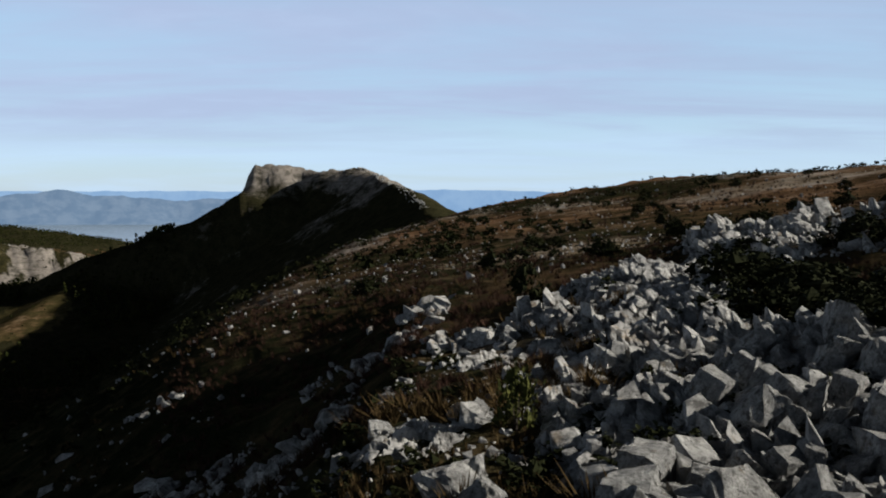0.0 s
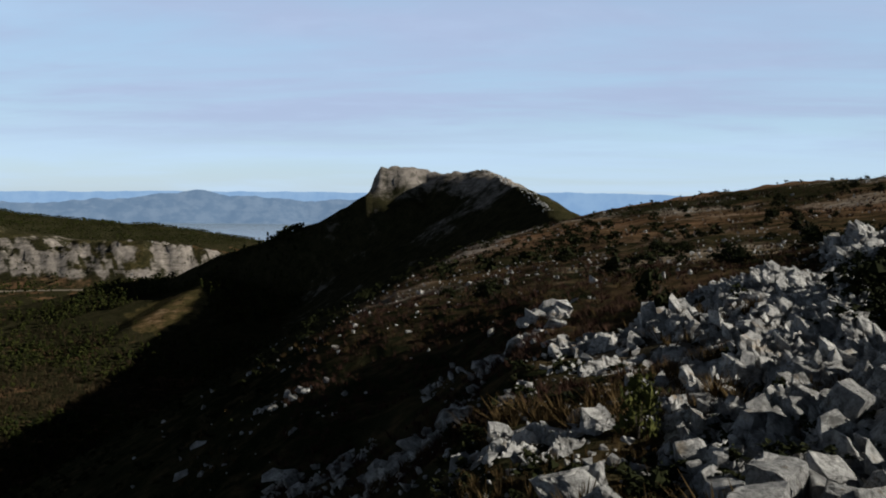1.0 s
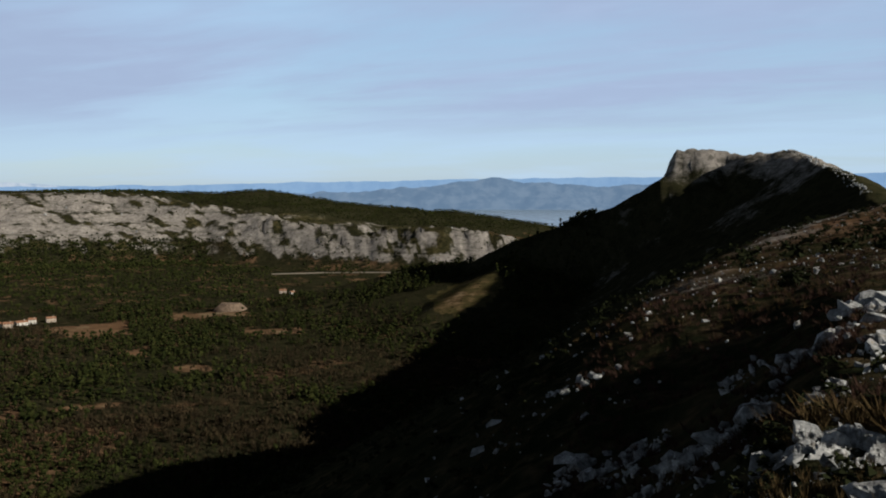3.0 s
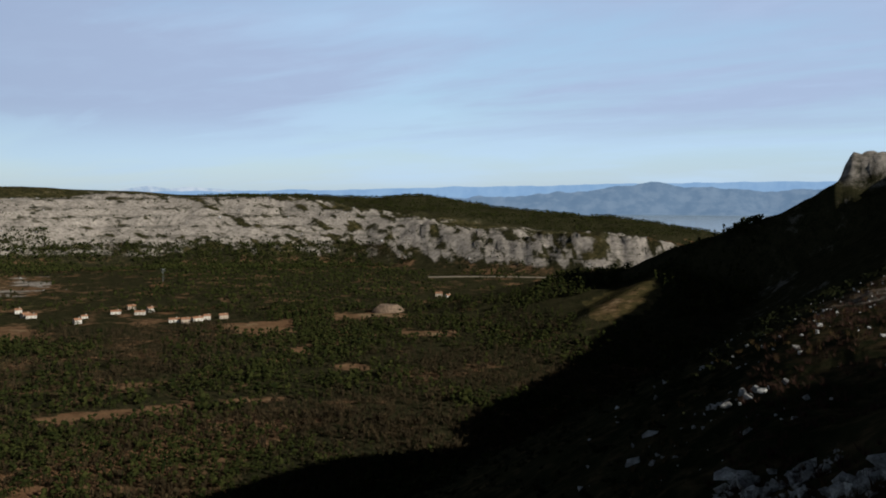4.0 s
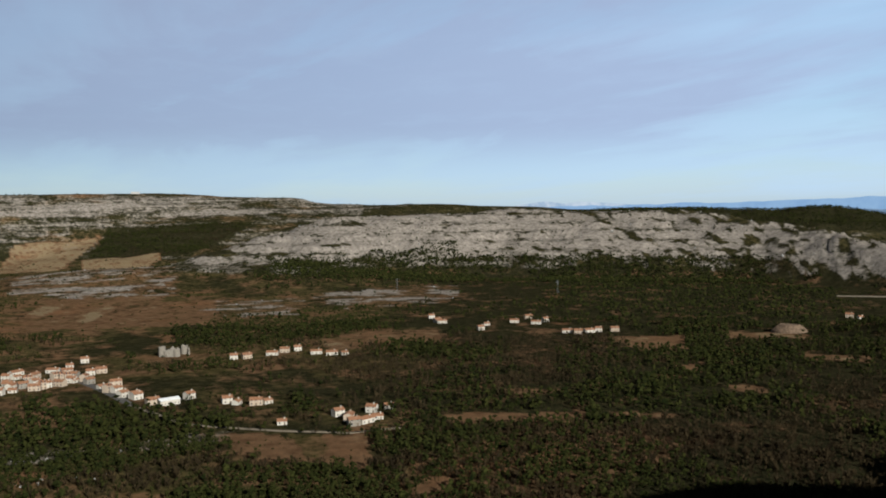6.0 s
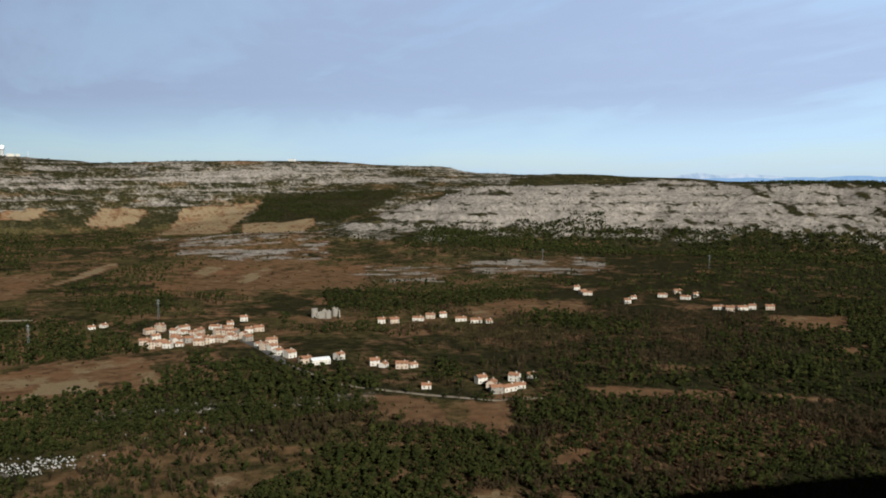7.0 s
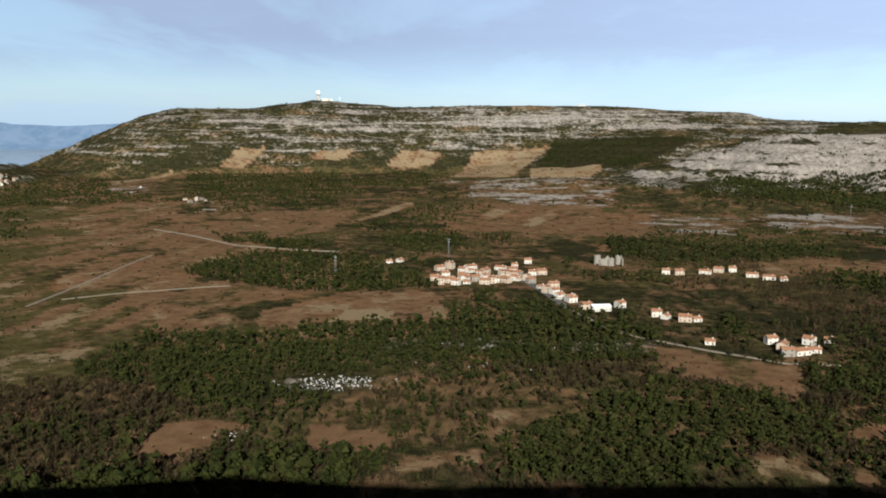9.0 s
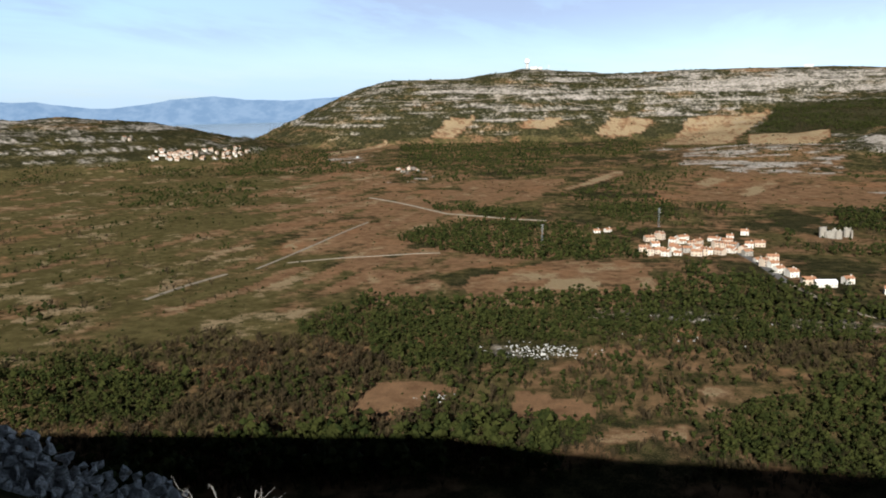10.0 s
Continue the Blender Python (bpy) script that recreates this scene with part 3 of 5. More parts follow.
# round the houses
CLEARED = [(87.5, down(9.75), 52, 48), (83.2, down(10.6), 34, 60), (79.2, down(11.8), 26, 26), (79.0, down(8.85), 30, 40), (72.0, down(9.25), 66, 30), (67.4, down(13.75), 20, 22), (74.8, down(12.4), 26, 22),
           (62.2, down(7.6), 26, 50), (54.5, down(8.1), 70, 50), (58.6, down(7.9), 26, 40), (72.5, down(13.8), 9, 14), (37, down(7.1), 20, 40), (92.9, down(9.0), 14, 26)]
ROCKY = [(97.0, 440, 24, 17, 0)]


def masks(x, y, z, ground_only=False):
    """How much rock, soil, grass and straw covers the land at each place, and how thick the woods stand."""
    az, r = polar(x, y)
    n1, n2 = fbm(x, y, 75, 4, 41), fbm(x, y, 22, 4, 43)
    up = z - FLOOR - foot_rise(az, r)
    eps = np.maximum(0.6, r * 0.004)
    slope = np.hypot(height(x + eps, y) - z, height(x, y + eps) - z) / eps
    near = step(460, 380, r) * step(-60, -20, z) * step(-40, -10, x - shelf_edge(y))
    rock, soil, green, pale, woods = (np.zeros_like(x) for _ in range(5))
    # hills across the valley
    hill = step(9, 20, up) * (1 - near) * step(1050, 1250, r)
    is_dark = step(2150, 2250, r) * step(55, 48, az)
    whiteness = step(30, 36, az) * step(80, 72, az) * step(2060, 1960, r)
    cliff = step(14, 22, az) * step(36, 30, az) * step(1600, 1500, r)
    domed = step(64, 70, az) * step(1900, 2050, r)
    rock = hill * (0.18 + 0.36 * whiteness + 0.24 * cliff * step(0.2, 0.6, slope) + 0.10 * domed + (0.55 * step(0.25, 0.6, slope) * (1 - domed) + 0.36 * domed * step(0.55, 1.1, slope)) * (1 - is_dark) + 0.3 * n1 + 0.15 * n2)
    soil = hill * domed * (0.30 + 0.35 * n1)
    green = hill * (0.35 + 0.25 * n2 - 0.22 * domed)
    woods = hill * np.clip(0.35 * is_dark + 0.5 * cliff * step(0.5, 0.2, slope) + 0.9 * is_dark, 0, 1)
    foot = step(6, 14, up) * step(44, 30, up) * step(36, 42, az) * step(78, 70, az) * step(1250, 1450, r) * step(2000, 1900, r)
    woods = np.maximum(woods, foot * step(-0.15, 0.25, n1 + 0.25))
    rock = rock * (1 - 0.8 * foot * step(-0.15, 0.25, n1 + 0.25))
    grove = sum(inside(x, y, q) for q in GROVE_PLOTS) * step(1980, 2020, r)
    woods, rock, soil, green = np.maximum(woods, grove), rock * (1 - grove), soil * (1 - grove), green * (1 - grove)
    sx = -np.radians(az) * 1700
    dots = step(0.25, 0.5, fbm(x, y, 16, 2, 37))
    fl = fbm((z + 0.55 * sx), (sx - 0.55 * z) * 0.25, 9, 4, 33)
    st = fbm(sx * 0.16, z + 4 * n1, 9, 3, 35)
    mixs = step(62, 44, az)
    rock = rock + hill * np.maximum(whiteness, cliff) * (0.95 * mixs * fl - 0.30 * mixs + 0.30 * (1 - mixs) * st - 0.45 * dots + 0.20 + 0.02 * whiteness * (1 - mixs))
    band = fbm(sx * 0.045, z + 5 * n1 + 2 * n2, 8, 3, 36)
    low = step(-62, -84, z + 10 * n1)
    rock = np.where(domed > 0.5, hill * (0.34 + 0.22 * band + 0.16 * n2 + 0.14 * step(94, 90, az) * step(-25, 5, z)) * (1 - 0.6 * low) * (1 - grove), rock)
    soil = np.where(domed > 0.5, hill * (0.22 - 0.2 * band + 0.2 * n1) * (1 - grove), soil)
    pale = np.where(domed > 0.5, hill * (0.20 + 0.2 * n2 + 0.12 * n1) * (1 - grove), pale)
    green = np.where(domed > 0.5, hill * (0.36 + 0.2 * n1) * (1 - grove), green)
    woods = np.maximum(woods, hill * domed * low * step(0.1, 0.4, n1))
    rock, soil, green = rock * (1 - is_dark), soil * (1 - is_dark), green * (1 - is_dark)
    # the peak
    pk = step(300, 420, r) * step(1250, 1180, r) * step(42, 34, az) * step(8, 24, up)
    px, py = heading(9.0, 890).xy
    top = step(210, 90, np.hypot((x - px), (y - py) * 0.8))
    rock = np.maximum(rock * (1 - pk), pk * (0.10 + 0.5 * top * step(-5, 22, z) + 0.25 * n1 + 0.2 * n2 * top))
    woods = np.maximum(woods * (1 - pk), pk * step(8, -12, z) * 0.25 * step(-60, -90, z))
    # the valley floor
    valley = step(26, 10, up) * (1 - near) * (1 - pk)
    plain = step(96, 103, az + 10 * n1 - 0.006 * (r - 700)) * step(520, 600, r + 60 * n1) * step(2350, 1900, r)
    plain = np.maximum(plain, step(104, 112, az) * step(470, 530, r + 40 * n1) * step(2200, 1900, r))
    p1, p2, p3 = parcels(x, y)
    olive = np.maximum(step(106, 119, az + 4 * n1) * step(1250, 750, r), 0.9 * step(110, 117, az + 3 * n1))
    soil = np.maximum(soil, valley * plain * (0.78 + 0.40 * p1 + 0.25 * n2 - 0.62 * olive))
    green = np.maximum(green, valley * (0.55 + 0.45 * n1) * (1 - 0.75 * step(70, 58, az)) + valley * plain * (0.25 + 0.25 * p3 + 0.6 * olive))
    pale = np.maximum(pale, valley * plain * np.clip(0.20 + 0.28 * step(0.35, 0.95, p2) + 0.25 * n2, 0, 0.55))
    w = valley * (1 - plain) * np.clip(0.60 + 0.55 * n1 + 0.35 * n2 + 0.30 * step(82, 66, az) * step(1000, 800, r) - 0.36 * step(66, 72, az) * step(540, 600, r), 0, 1)
    belt = spot(x, y, 47, 1240, 190, 150)
    for q in WOOD_PLOTS:
        belt = np.maximum(belt, 0.85 * inside(x, y, q, 14) * step(-0.9, -0.3, n2))
    w = np.maximum(w, belt * np.maximum(valley, step(1000, 1100, r)))
    w = np.maximum(w, valley * plain * (0.10 + 0.34 * step(108, 120, az)) * step(-0.1, 0.5, n2 + 0.4 * n1))
    w = np.maximum(w, valley * step(98, 104, az) * step(470, 420, r + 25 * n1) * (0.85 + 0.4 * n2))
    w = np.maximum(w, valley * step(1420, 1550, r) * step(2000, 1900, r) * step(66, 72, az) * step(-0.25, 0.2, n1))
    soil = np.maximum(soil, valley * (1 - plain) * (0.34 + 0.45 * n2 + 0.15 * n1 - 0.12 * step(76, 62, az)))
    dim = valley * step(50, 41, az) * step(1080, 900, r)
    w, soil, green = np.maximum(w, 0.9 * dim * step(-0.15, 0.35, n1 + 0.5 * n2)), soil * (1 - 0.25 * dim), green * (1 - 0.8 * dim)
    for f in BROWN_FIELDS:
        s = spot(x, y, *f)
        soil, w, pale = np.maximum(soil, s * (0.7 + 0.4 * n2)), w * (1 - 0.93 * s), np.maximum(pale, (0.34 + 0.25 * n2) * s)
    for q in SOIL_PLOTS:
        s = inside(x, y, q, 12)
        soil, w, woods, rock = np.maximum(soil, s * (0.75 + 0.35 * n2)), w * (1 - 0.85 * s), woods * (1 - 0.85 * s), rock * (1 - 0.6 * s)
        pale = np.maximum(pale, s * (0.22 + 0.3 * n2))
    ledges = fbm(sx * 0.10, r * 0.35, 7, 3, 57)
    for q in ROCK_PLOTS:
        s = inside(x, y, q, 30)
        rock, w, soil = np.maximum(rock, s * (0.25 + 0.8 * ledges + 0.4 * n2)), w * (1 - 0.6 * s), np.maximum(soil, 0.5 * s)
    for q in TAN_PLOTS:
        s = inside(x, y, q, 3)
        furrow = 0.10 * np.sin((x * 0.5 + y * 0.87) * 0.35)
        pale, soil = np.maximum(pale, s * (0.60 + 0.25 * n2 + furrow)), np.maximum(soil, s)
        w, rock, woods = w * (1 - s), rock * (1 - s), woods * (1 - s)
    for q in PINE_AREAS:
        s = inside(x, y, q, 9)
        w, belt = np.maximum(w, 0.97 * s), np.maximum(belt, s)
    for q, thick in zip(BARE_AREAS, (0.85, 0.50, 0.98)):
        s = inside(x, y, q, 12)
        w, belt = np.where(s > 0, thick + 0.3 * n2 + 0.2 * n1, w), belt * (1 - s)
        soil = np.where(s > 0, 0.42 + 0.4 * n1, soil)
    for c in CLEARED:
        w = w * (1 - 0.88 * spot(x, y, *c))
    for q, a, b, c in PLOTS:
        s = inside(x, y, q, 6)
        w, woods, rock = w * (1 - 0.97 * s), woods * (1 - s), rock * (1 - s)
        soil, pale, green = soil + s * (a + 0.3 * n2 - soil), pale + s * (b + 0.25 * n2 - pale), green + s * (c - green)
    for f in ROCKY:
        s = spot(x, y, *f)
        rock, w = np.maximum(rock, s * (0.36 + 0.65 * n2)), w * (1 - 0.8 * s)
    rock = np.maximum(rock, spot(x, y, 84, 520, 80, 14) * 0.4)
    woods = np.maximum(woods, w)
    # the ridge underfoot
    oc = outcrop(x, y)
    far_bits = 0.34 * step(20, 30, r) + 0.34 * step(300, 250, r) * step(0.2, 0.6, n2) * step(30, 60, r)
    far_bits = far_bits + 0.5 * step(6, 0, np.abs(x - shelf_edge(y) - 3)) * step(35, 60, r) * step(-0.1, 0.4, n2)
    bare = np.maximum(oc * 0.9, np.maximum(far_bits, 0.22 * step(35, 5, r)))
    rock = np.where(near > 0.5, bare * near * np.where(ground_only, 0.6, 1.0), rock)
    soil = np.where(near > 0.5, near * (0.34 + 0.10 * step(15, 40, r) + 0.45 * n1 * step(10, 60, r)), soil)
    # soil, stone and straw thinned past the brow to paint in its shade
    painted_shade = step(1, 5, shelf_edge(y) - x)
    soil, rock = soil * np.where(near > 0.5, 1 - 0.8 * painted_shade, 1), rock * np.where(near > 0.5, 1 - 0.7 * painted_shade, 1)
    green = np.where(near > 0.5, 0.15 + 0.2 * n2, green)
    pale = np.where(near > 0.5, 0.44 * (1 - painted_shade) * step(20, 45, r) * np.clip(0.35 + n2, 0, 1), pale)
    woods = woods * (1 - near) * step(270, 300, r)
    bands = hill * np.where(domed > 0.5, 1.0, 0.45 * whiteness + 0.7 * cliff) * (1 - grove)
    return dict(rock=rock, soil=soil, green=green, pale=pale, bands=bands), np.clip(woods, 0, 1), belt


def parcels(x, y):
    """Three random values, about -1 to 1, for each of the long narrow fields of the plain."""
    u, v = 0.985 * x - 0.17 * y, 0.17 * x + 0.985 * y
    v = v + 3.0 * fbm(x, y, 60, 2, 51)
    row = np.floor(v / 15)
    col = np.floor(u / (45 + 60 * lattice(row, 0 * row, 5)) + 9 * lattice(row, 0 * row, 6))
    return [2 * lattice(row, col, k) - 1 for k in (52, 53, 54)]


def grid_mesh(name, xs, ys, zs, closed, mat):
    """A sheet over a grid of places, rows outwards and columns round."""
    rows, cols = xs.shape
    me = bpy.data.meshes.new(name)
    i = np.arange(rows - 1)[:, None] * cols
    j = np.arange(cols if closed else cols - 1)
    k = (j + 1) % cols
    quads = np.stack([i + j, i + cols + j, i + cols + k, i + k], -1).reshape(-1, 4)
    co = np.stack([xs, ys, zs], -1).reshape(-1, 3)
    fill_mesh(me, co, quads)
    me.materials.append(mat)
    return me


def fill_mesh(me, co, faces):
    """Vertices and faces of one size, in bulk."""
    n, k = faces.shape
    me.vertices.add(len(co))
    me.vertices.foreach_set("co", np.ascontiguousarray(co, np.float32).ravel())
    me.loops.add(n * k)
    me.loops.foreach_set("vertex_index", np.ascontiguousarray(faces, np.int32).ravel())
    me.polygons.add(n)
    me.polygons.foreach_set("loop_start", np.arange(0, n * k, k, dtype=np.int32))
    me.polygons.foreach_set("loop_total", np.full(n, k, np.int32))
    me.update(calc_edges=True)
    me.validate()
    me.shade_flat()


def set_attr(me, name, values):
    me.attributes.new(name, "FLOAT", "POINT").data.foreach_set("value", np.ascontiguousarray(values, np.float32).ravel())


def build_land():
    fine = np.arange(-34, 136.01, 0.215)
    coarse = np.arange(138, 324.1, 3.0)
    az = np.radians(np.concatenate([fine, coarse]))
    r = np.concatenate([[0.02], np.geomspace(0.8, 250, 125), np.geomspace(252.5, 1600, 150), np.geomspace(1609, 2650, 95), np.geomspace(2670, 3000, 8), [3400, 4000, 4990]])
    a, rr = np.meshgrid(az, r)
    x, y = 0.25 - rr * np.sin(a), -0.3 + rr * np.cos(a)
    z = height(x, y)
    me = grid_mesh("ground", x, y, z, True, LAND)
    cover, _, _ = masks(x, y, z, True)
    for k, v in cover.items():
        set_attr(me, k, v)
    me.shade_smooth()
    ob = tagged(new("ground", me), "karst land of bare limestone, brown scrub and valley fields", "ground", kind="structure")
    return ob


def build_sea():
    a = np.radians(np.arange(0, 360, 2.0))
    aa, rr = np.meshgrid(a, np.array([2560, 3000, 3600, 4200, 4985.0]))
    me = grid_mesh("water", -rr * np.sin(aa), rr * np.cos(aa), np.full_like(rr, -127.5), True, SEA)
    tagged(new("water", me), "pale calm sea beyond the hills", "sea", kind="structure")


def build_range(name, label, mat, near, far, az0, az1, tops, rough, seed):
    """A far mountain range: rises from the sea between two headings, its tops given as heading and angle above the eye."""
    a = np.arange(az0, az1, 0.12)
    t = np.linspace(0, 1, 16)
    aa, tt = np.meshgrid(a, t)
    r = near + (far - near) * tt
    x, y = -r * np.sin(np.radians(aa)), r * np.cos(np.radians(aa))
    top = far * np.tan(np.radians(np.interp(aa, [p[0] for p in tops], [p[1] for p in tops])))
    z = -130 + (top + 130) * tt ** 1.25
    z = z + rough * fbm(x, y, 260, 5, seed) * np.sin(np.pi * np.clip(tt * 0.85 + 0.04, 0, 1)) + 0.4 * rough * fbm(x * 0 + aa * 40, y * 0, 60, 5, seed + 3) * tt
    me = grid_mesh(name, x, y, z, False, mat)
    me.shade_smooth()
    tagged(new(name, me), label, "mountains", kind="structure")


def top(x, y):
    """The height of the ridge with its bare rock."""
    h, m = crag(np.asarray(x, float), np.asarray(y, float))
    z = height(x, y)
    return np.maximum(z, z - 0.22 + h + 0.17 * m)


def build_outcrop():
    """Jagged jointed bedrock that breaks through the ridge underfoot."""
    az = np.radians(np.arange(-35.5, 27, 0.15))
    r = np.geomspace(3.1, 32, 270)
    a, rr = np.meshgrid(az, r)
    x, y = -rr * np.sin(a), rr * np.cos(a)
    h, m = crag(x, y)
    me = grid_mesh("rock_outcrop", x, y, height(x, y) - 0.22 + h + 0.17 * m, False, ROCK)
    tagged(new("rock_outcrop", me), "jagged jointed grey limestone bedrock along the ridge", "rock outcrop", kind="structure")


build_land()
build_outcrop()
build_sea()
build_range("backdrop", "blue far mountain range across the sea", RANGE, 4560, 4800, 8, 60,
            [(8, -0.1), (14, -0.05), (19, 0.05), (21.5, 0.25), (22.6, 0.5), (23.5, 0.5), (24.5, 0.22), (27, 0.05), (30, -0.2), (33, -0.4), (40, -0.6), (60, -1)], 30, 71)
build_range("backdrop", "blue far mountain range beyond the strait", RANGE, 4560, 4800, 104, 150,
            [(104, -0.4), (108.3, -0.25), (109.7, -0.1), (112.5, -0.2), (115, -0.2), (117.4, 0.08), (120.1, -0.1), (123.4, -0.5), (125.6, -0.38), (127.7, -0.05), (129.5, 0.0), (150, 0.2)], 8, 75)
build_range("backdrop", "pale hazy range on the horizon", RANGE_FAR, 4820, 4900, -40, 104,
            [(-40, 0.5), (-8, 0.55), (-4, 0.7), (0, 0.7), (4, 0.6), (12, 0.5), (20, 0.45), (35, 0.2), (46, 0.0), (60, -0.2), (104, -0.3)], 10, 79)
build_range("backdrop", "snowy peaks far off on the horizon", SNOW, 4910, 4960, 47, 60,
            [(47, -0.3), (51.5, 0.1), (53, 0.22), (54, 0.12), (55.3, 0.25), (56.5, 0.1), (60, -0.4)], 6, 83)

# ---- plants ----
RNG = np.random.default_rng(7)


def part(name, bm, mat, parent=None, label=""):
    """Links a bmesh as one mesh object under a thing or part."""
    me = bpy.data.meshes.new(name)
    bm.to_mesh(me)
    bm.free()
    me.materials.append(mat)
    ob = new(name, me)
    ob.parent = parent
    if label:
        ob["label"] = label
    return ob


OCTA = np.array([(1, 0, 0), (-1, 0, 0), (0, 1, 0), (0, -1, 0), (0, 0, 1), (0, 0, -1)], float)
OCTA_F = np.array([(0, 2, 4), (2, 1, 4), (1, 3, 4), (3, 0, 4), (2, 0, 5), (1, 2, 5), (3, 1, 5), (0, 3, 5)])


def soup(pieces):
    """Joins (vertices, triangles) pieces."""
    co, fa, n = [], [], 0
    for v, f in pieces:
        co.append(v); fa.append(f + n); n += len(v)
    return np.concatenate(co), np.concatenate(fa)


def lump(g, centre, size):
    v = OCTA * g.uniform(0.65, 1.25, (6, 1)) + g.normal(0, 0.16, (6, 3))
    return v * size + centre, OCTA_F.copy()


def trunk_piece(base, top, r0, r1, sides=4):
    a = np.arange(sides) * 2 * math.pi / sides
    ring = np.stack([np.cos(a), np.sin(a), 0 * a], -1)
    v = np.concatenate([base + ring * r0, top + ring * r1])
    i = np.arange(sides)
    j = (i + 1) % sides
    return v, np.concatenate([np.stack([i, j, i + sides], -1), np.stack([j, j + sides, i + sides], -1)])


def leaf_pieces(g, centres, size, upright=0.0):
    """One small slanted leaf spray (a bent pair of triangles) at each centre."""
    out = []
    for c in centres:
        u, v = g.normal(0, 1, 3), g.normal(0, 1, 3)
        u[2] += upright
        u /= np.linalg.norm(u)
        v -= u * (u @ v)
        v /= np.linalg.norm(v) + 1e-6
        s = size * g.uniform(0.6, 1.4)
        w = np.cross(u, v) * s * 0.3
        out.append((np.array([c - u * s, c + v * s * 0.6 + w, c + u * s, c - v * s * 0.6 + w]), np.array([(0, 1, 2), (0, 2, 3)])))
    return out


def pine_tree(g, lumps, sprays):
    """A unit-high pine: bare lower trunk, uneven rounded crown."""
    p = [trunk_piece(np.array([0, 0, -0.03]), np.array([g.normal(0, .03), g.normal(0, .03), 0.75]), 0.03, 0.012, 3)] if lumps > 1 else []
    cs = []
    for i in range(lumps):
        h = g.uniform(0.28, 0.92) if lumps > 1 else 0.5
        w = 0.23 * math.sin(math.pi * min(1, (1.06 - h) / 0.85)) ** 0.7
        a = g.uniform(0, 6.28)
        rr = w * math.sqrt(g.uniform(0.05, 1))
        c = np.array([rr * math.cos(a), rr * math.sin(a), h])
        cs.append(c)
        p.append(lump(g, c, np.array([0.13, 0.13, 0.12]) * g.uniform(0.7, 1.3) * (1.2, 1.5, 2.0)[(lumps < 3) + (lumps < 2)]))
    cs = [cs[g.integers(len(cs))] + g.normal(0, 0.095, 3) for _ in range(sprays)]
    return soup(p + leaf_pieces(g, cs, 0.060, 1.0))


def bare_tree(g, twigs, lumps):
    """A unit-high leafless tree: trunk, limbs and a haze of fine twigs."""
    p = [trunk_piece(np.array([0, 0, -0.03]), np.array([g.normal(0, .04), g.normal(0, .04), 0.5]), 0.028, 0.014)]
    for i in range(twigs):
        a, lean = g.uniform(0, 6.28), g.uniform(0.1, 0.85)
        b = np.array([0.05 * math.cos(a), 0.05 * math.sin(a), g.uniform(0.15, 0.5)])
        e = b + np.array([lean * 0.8 * math.cos(a), lean * 0.8 * math.sin(a), g.uniform(0.6, 1.1)]) * g.uniform(0.3, 0.56)
        s = np.array([-math.sin(a), math.cos(a), 0]) * g.uniform(0.02, 0.05)
        p.append((np.array([b, e + s, e - s]), np.array([(0, 1, 2)])))
    for i in range(lumps):
        a, rr = g.uniform(0, 6.28), 0.32 * math.sqrt(g.uniform(0, 1))
        p.append(lump(g, np.array([rr * math.cos(a), rr * math.sin(a), g.uniform(0.35, 0.88)]), np.array([0.10, 0.10, 0.09]) * g.uniform(0.7, 1.4)))
    return soup(p)


def bush_shape(g, leaves, lumps, size=0.07):
    """A bush about 1 high: woody stems, dense uneven mound of leaf sprays."""
    p = []
    for i in range(5):
        a = g.uniform(0, 6.28)
        p.append(trunk_piece(np.array([0, 0, -0.05]), np.array([0.3 * math.cos(a), 0.3 * math.sin(a), 0.55]), 0.02, 0.006, 3))
    cs = []
    for i in range(lumps):
        a, rr, h = g.uniform(0, 6.28), 0.42 * math.sqrt(g.uniform(0, 1)), g.uniform(0.12, 0.8)
        c = np.array([rr * math.cos(a) * (1.15 - 0.5 * h), rr * math.sin(a) * (1.15 - 0.5 * h), h])
        cs.append(c)
        p.append(lump(g, c, np.array([0.15, 0.15, 0.14]) * g.uniform(0.6, 1.2)))
    cs = [cs[g.integers(len(cs))] + g.normal(0, 0.12, 3) for _ in range(leaves)]
    return soup(p + leaf_pieces(g, [c for c in cs if c[2] > -0.02], size, 0.4))


def tuft_shape(g, blades, spread):
    """A tuft about 1 high of thin dry blades."""
    p = []
    for i in range(blades):
        a, lean = g.uniform(0, 6.28), g.uniform(0.1, spread)
        b = np.array([0.08 * math.cos(a), 0.08 * math.sin(a), -0.05])
        e = np.array([lean * math.cos(a), lean * math.sin(a), g.uniform(0.5, 1.0)])
        s = np.array([-math.sin(a), math.cos(a), 0]) * g.uniform(0.015, 0.04)
        p.append((np.array([b - s, b + s, e]), np.array([(0, 1, 2)])))
    return soup(p)


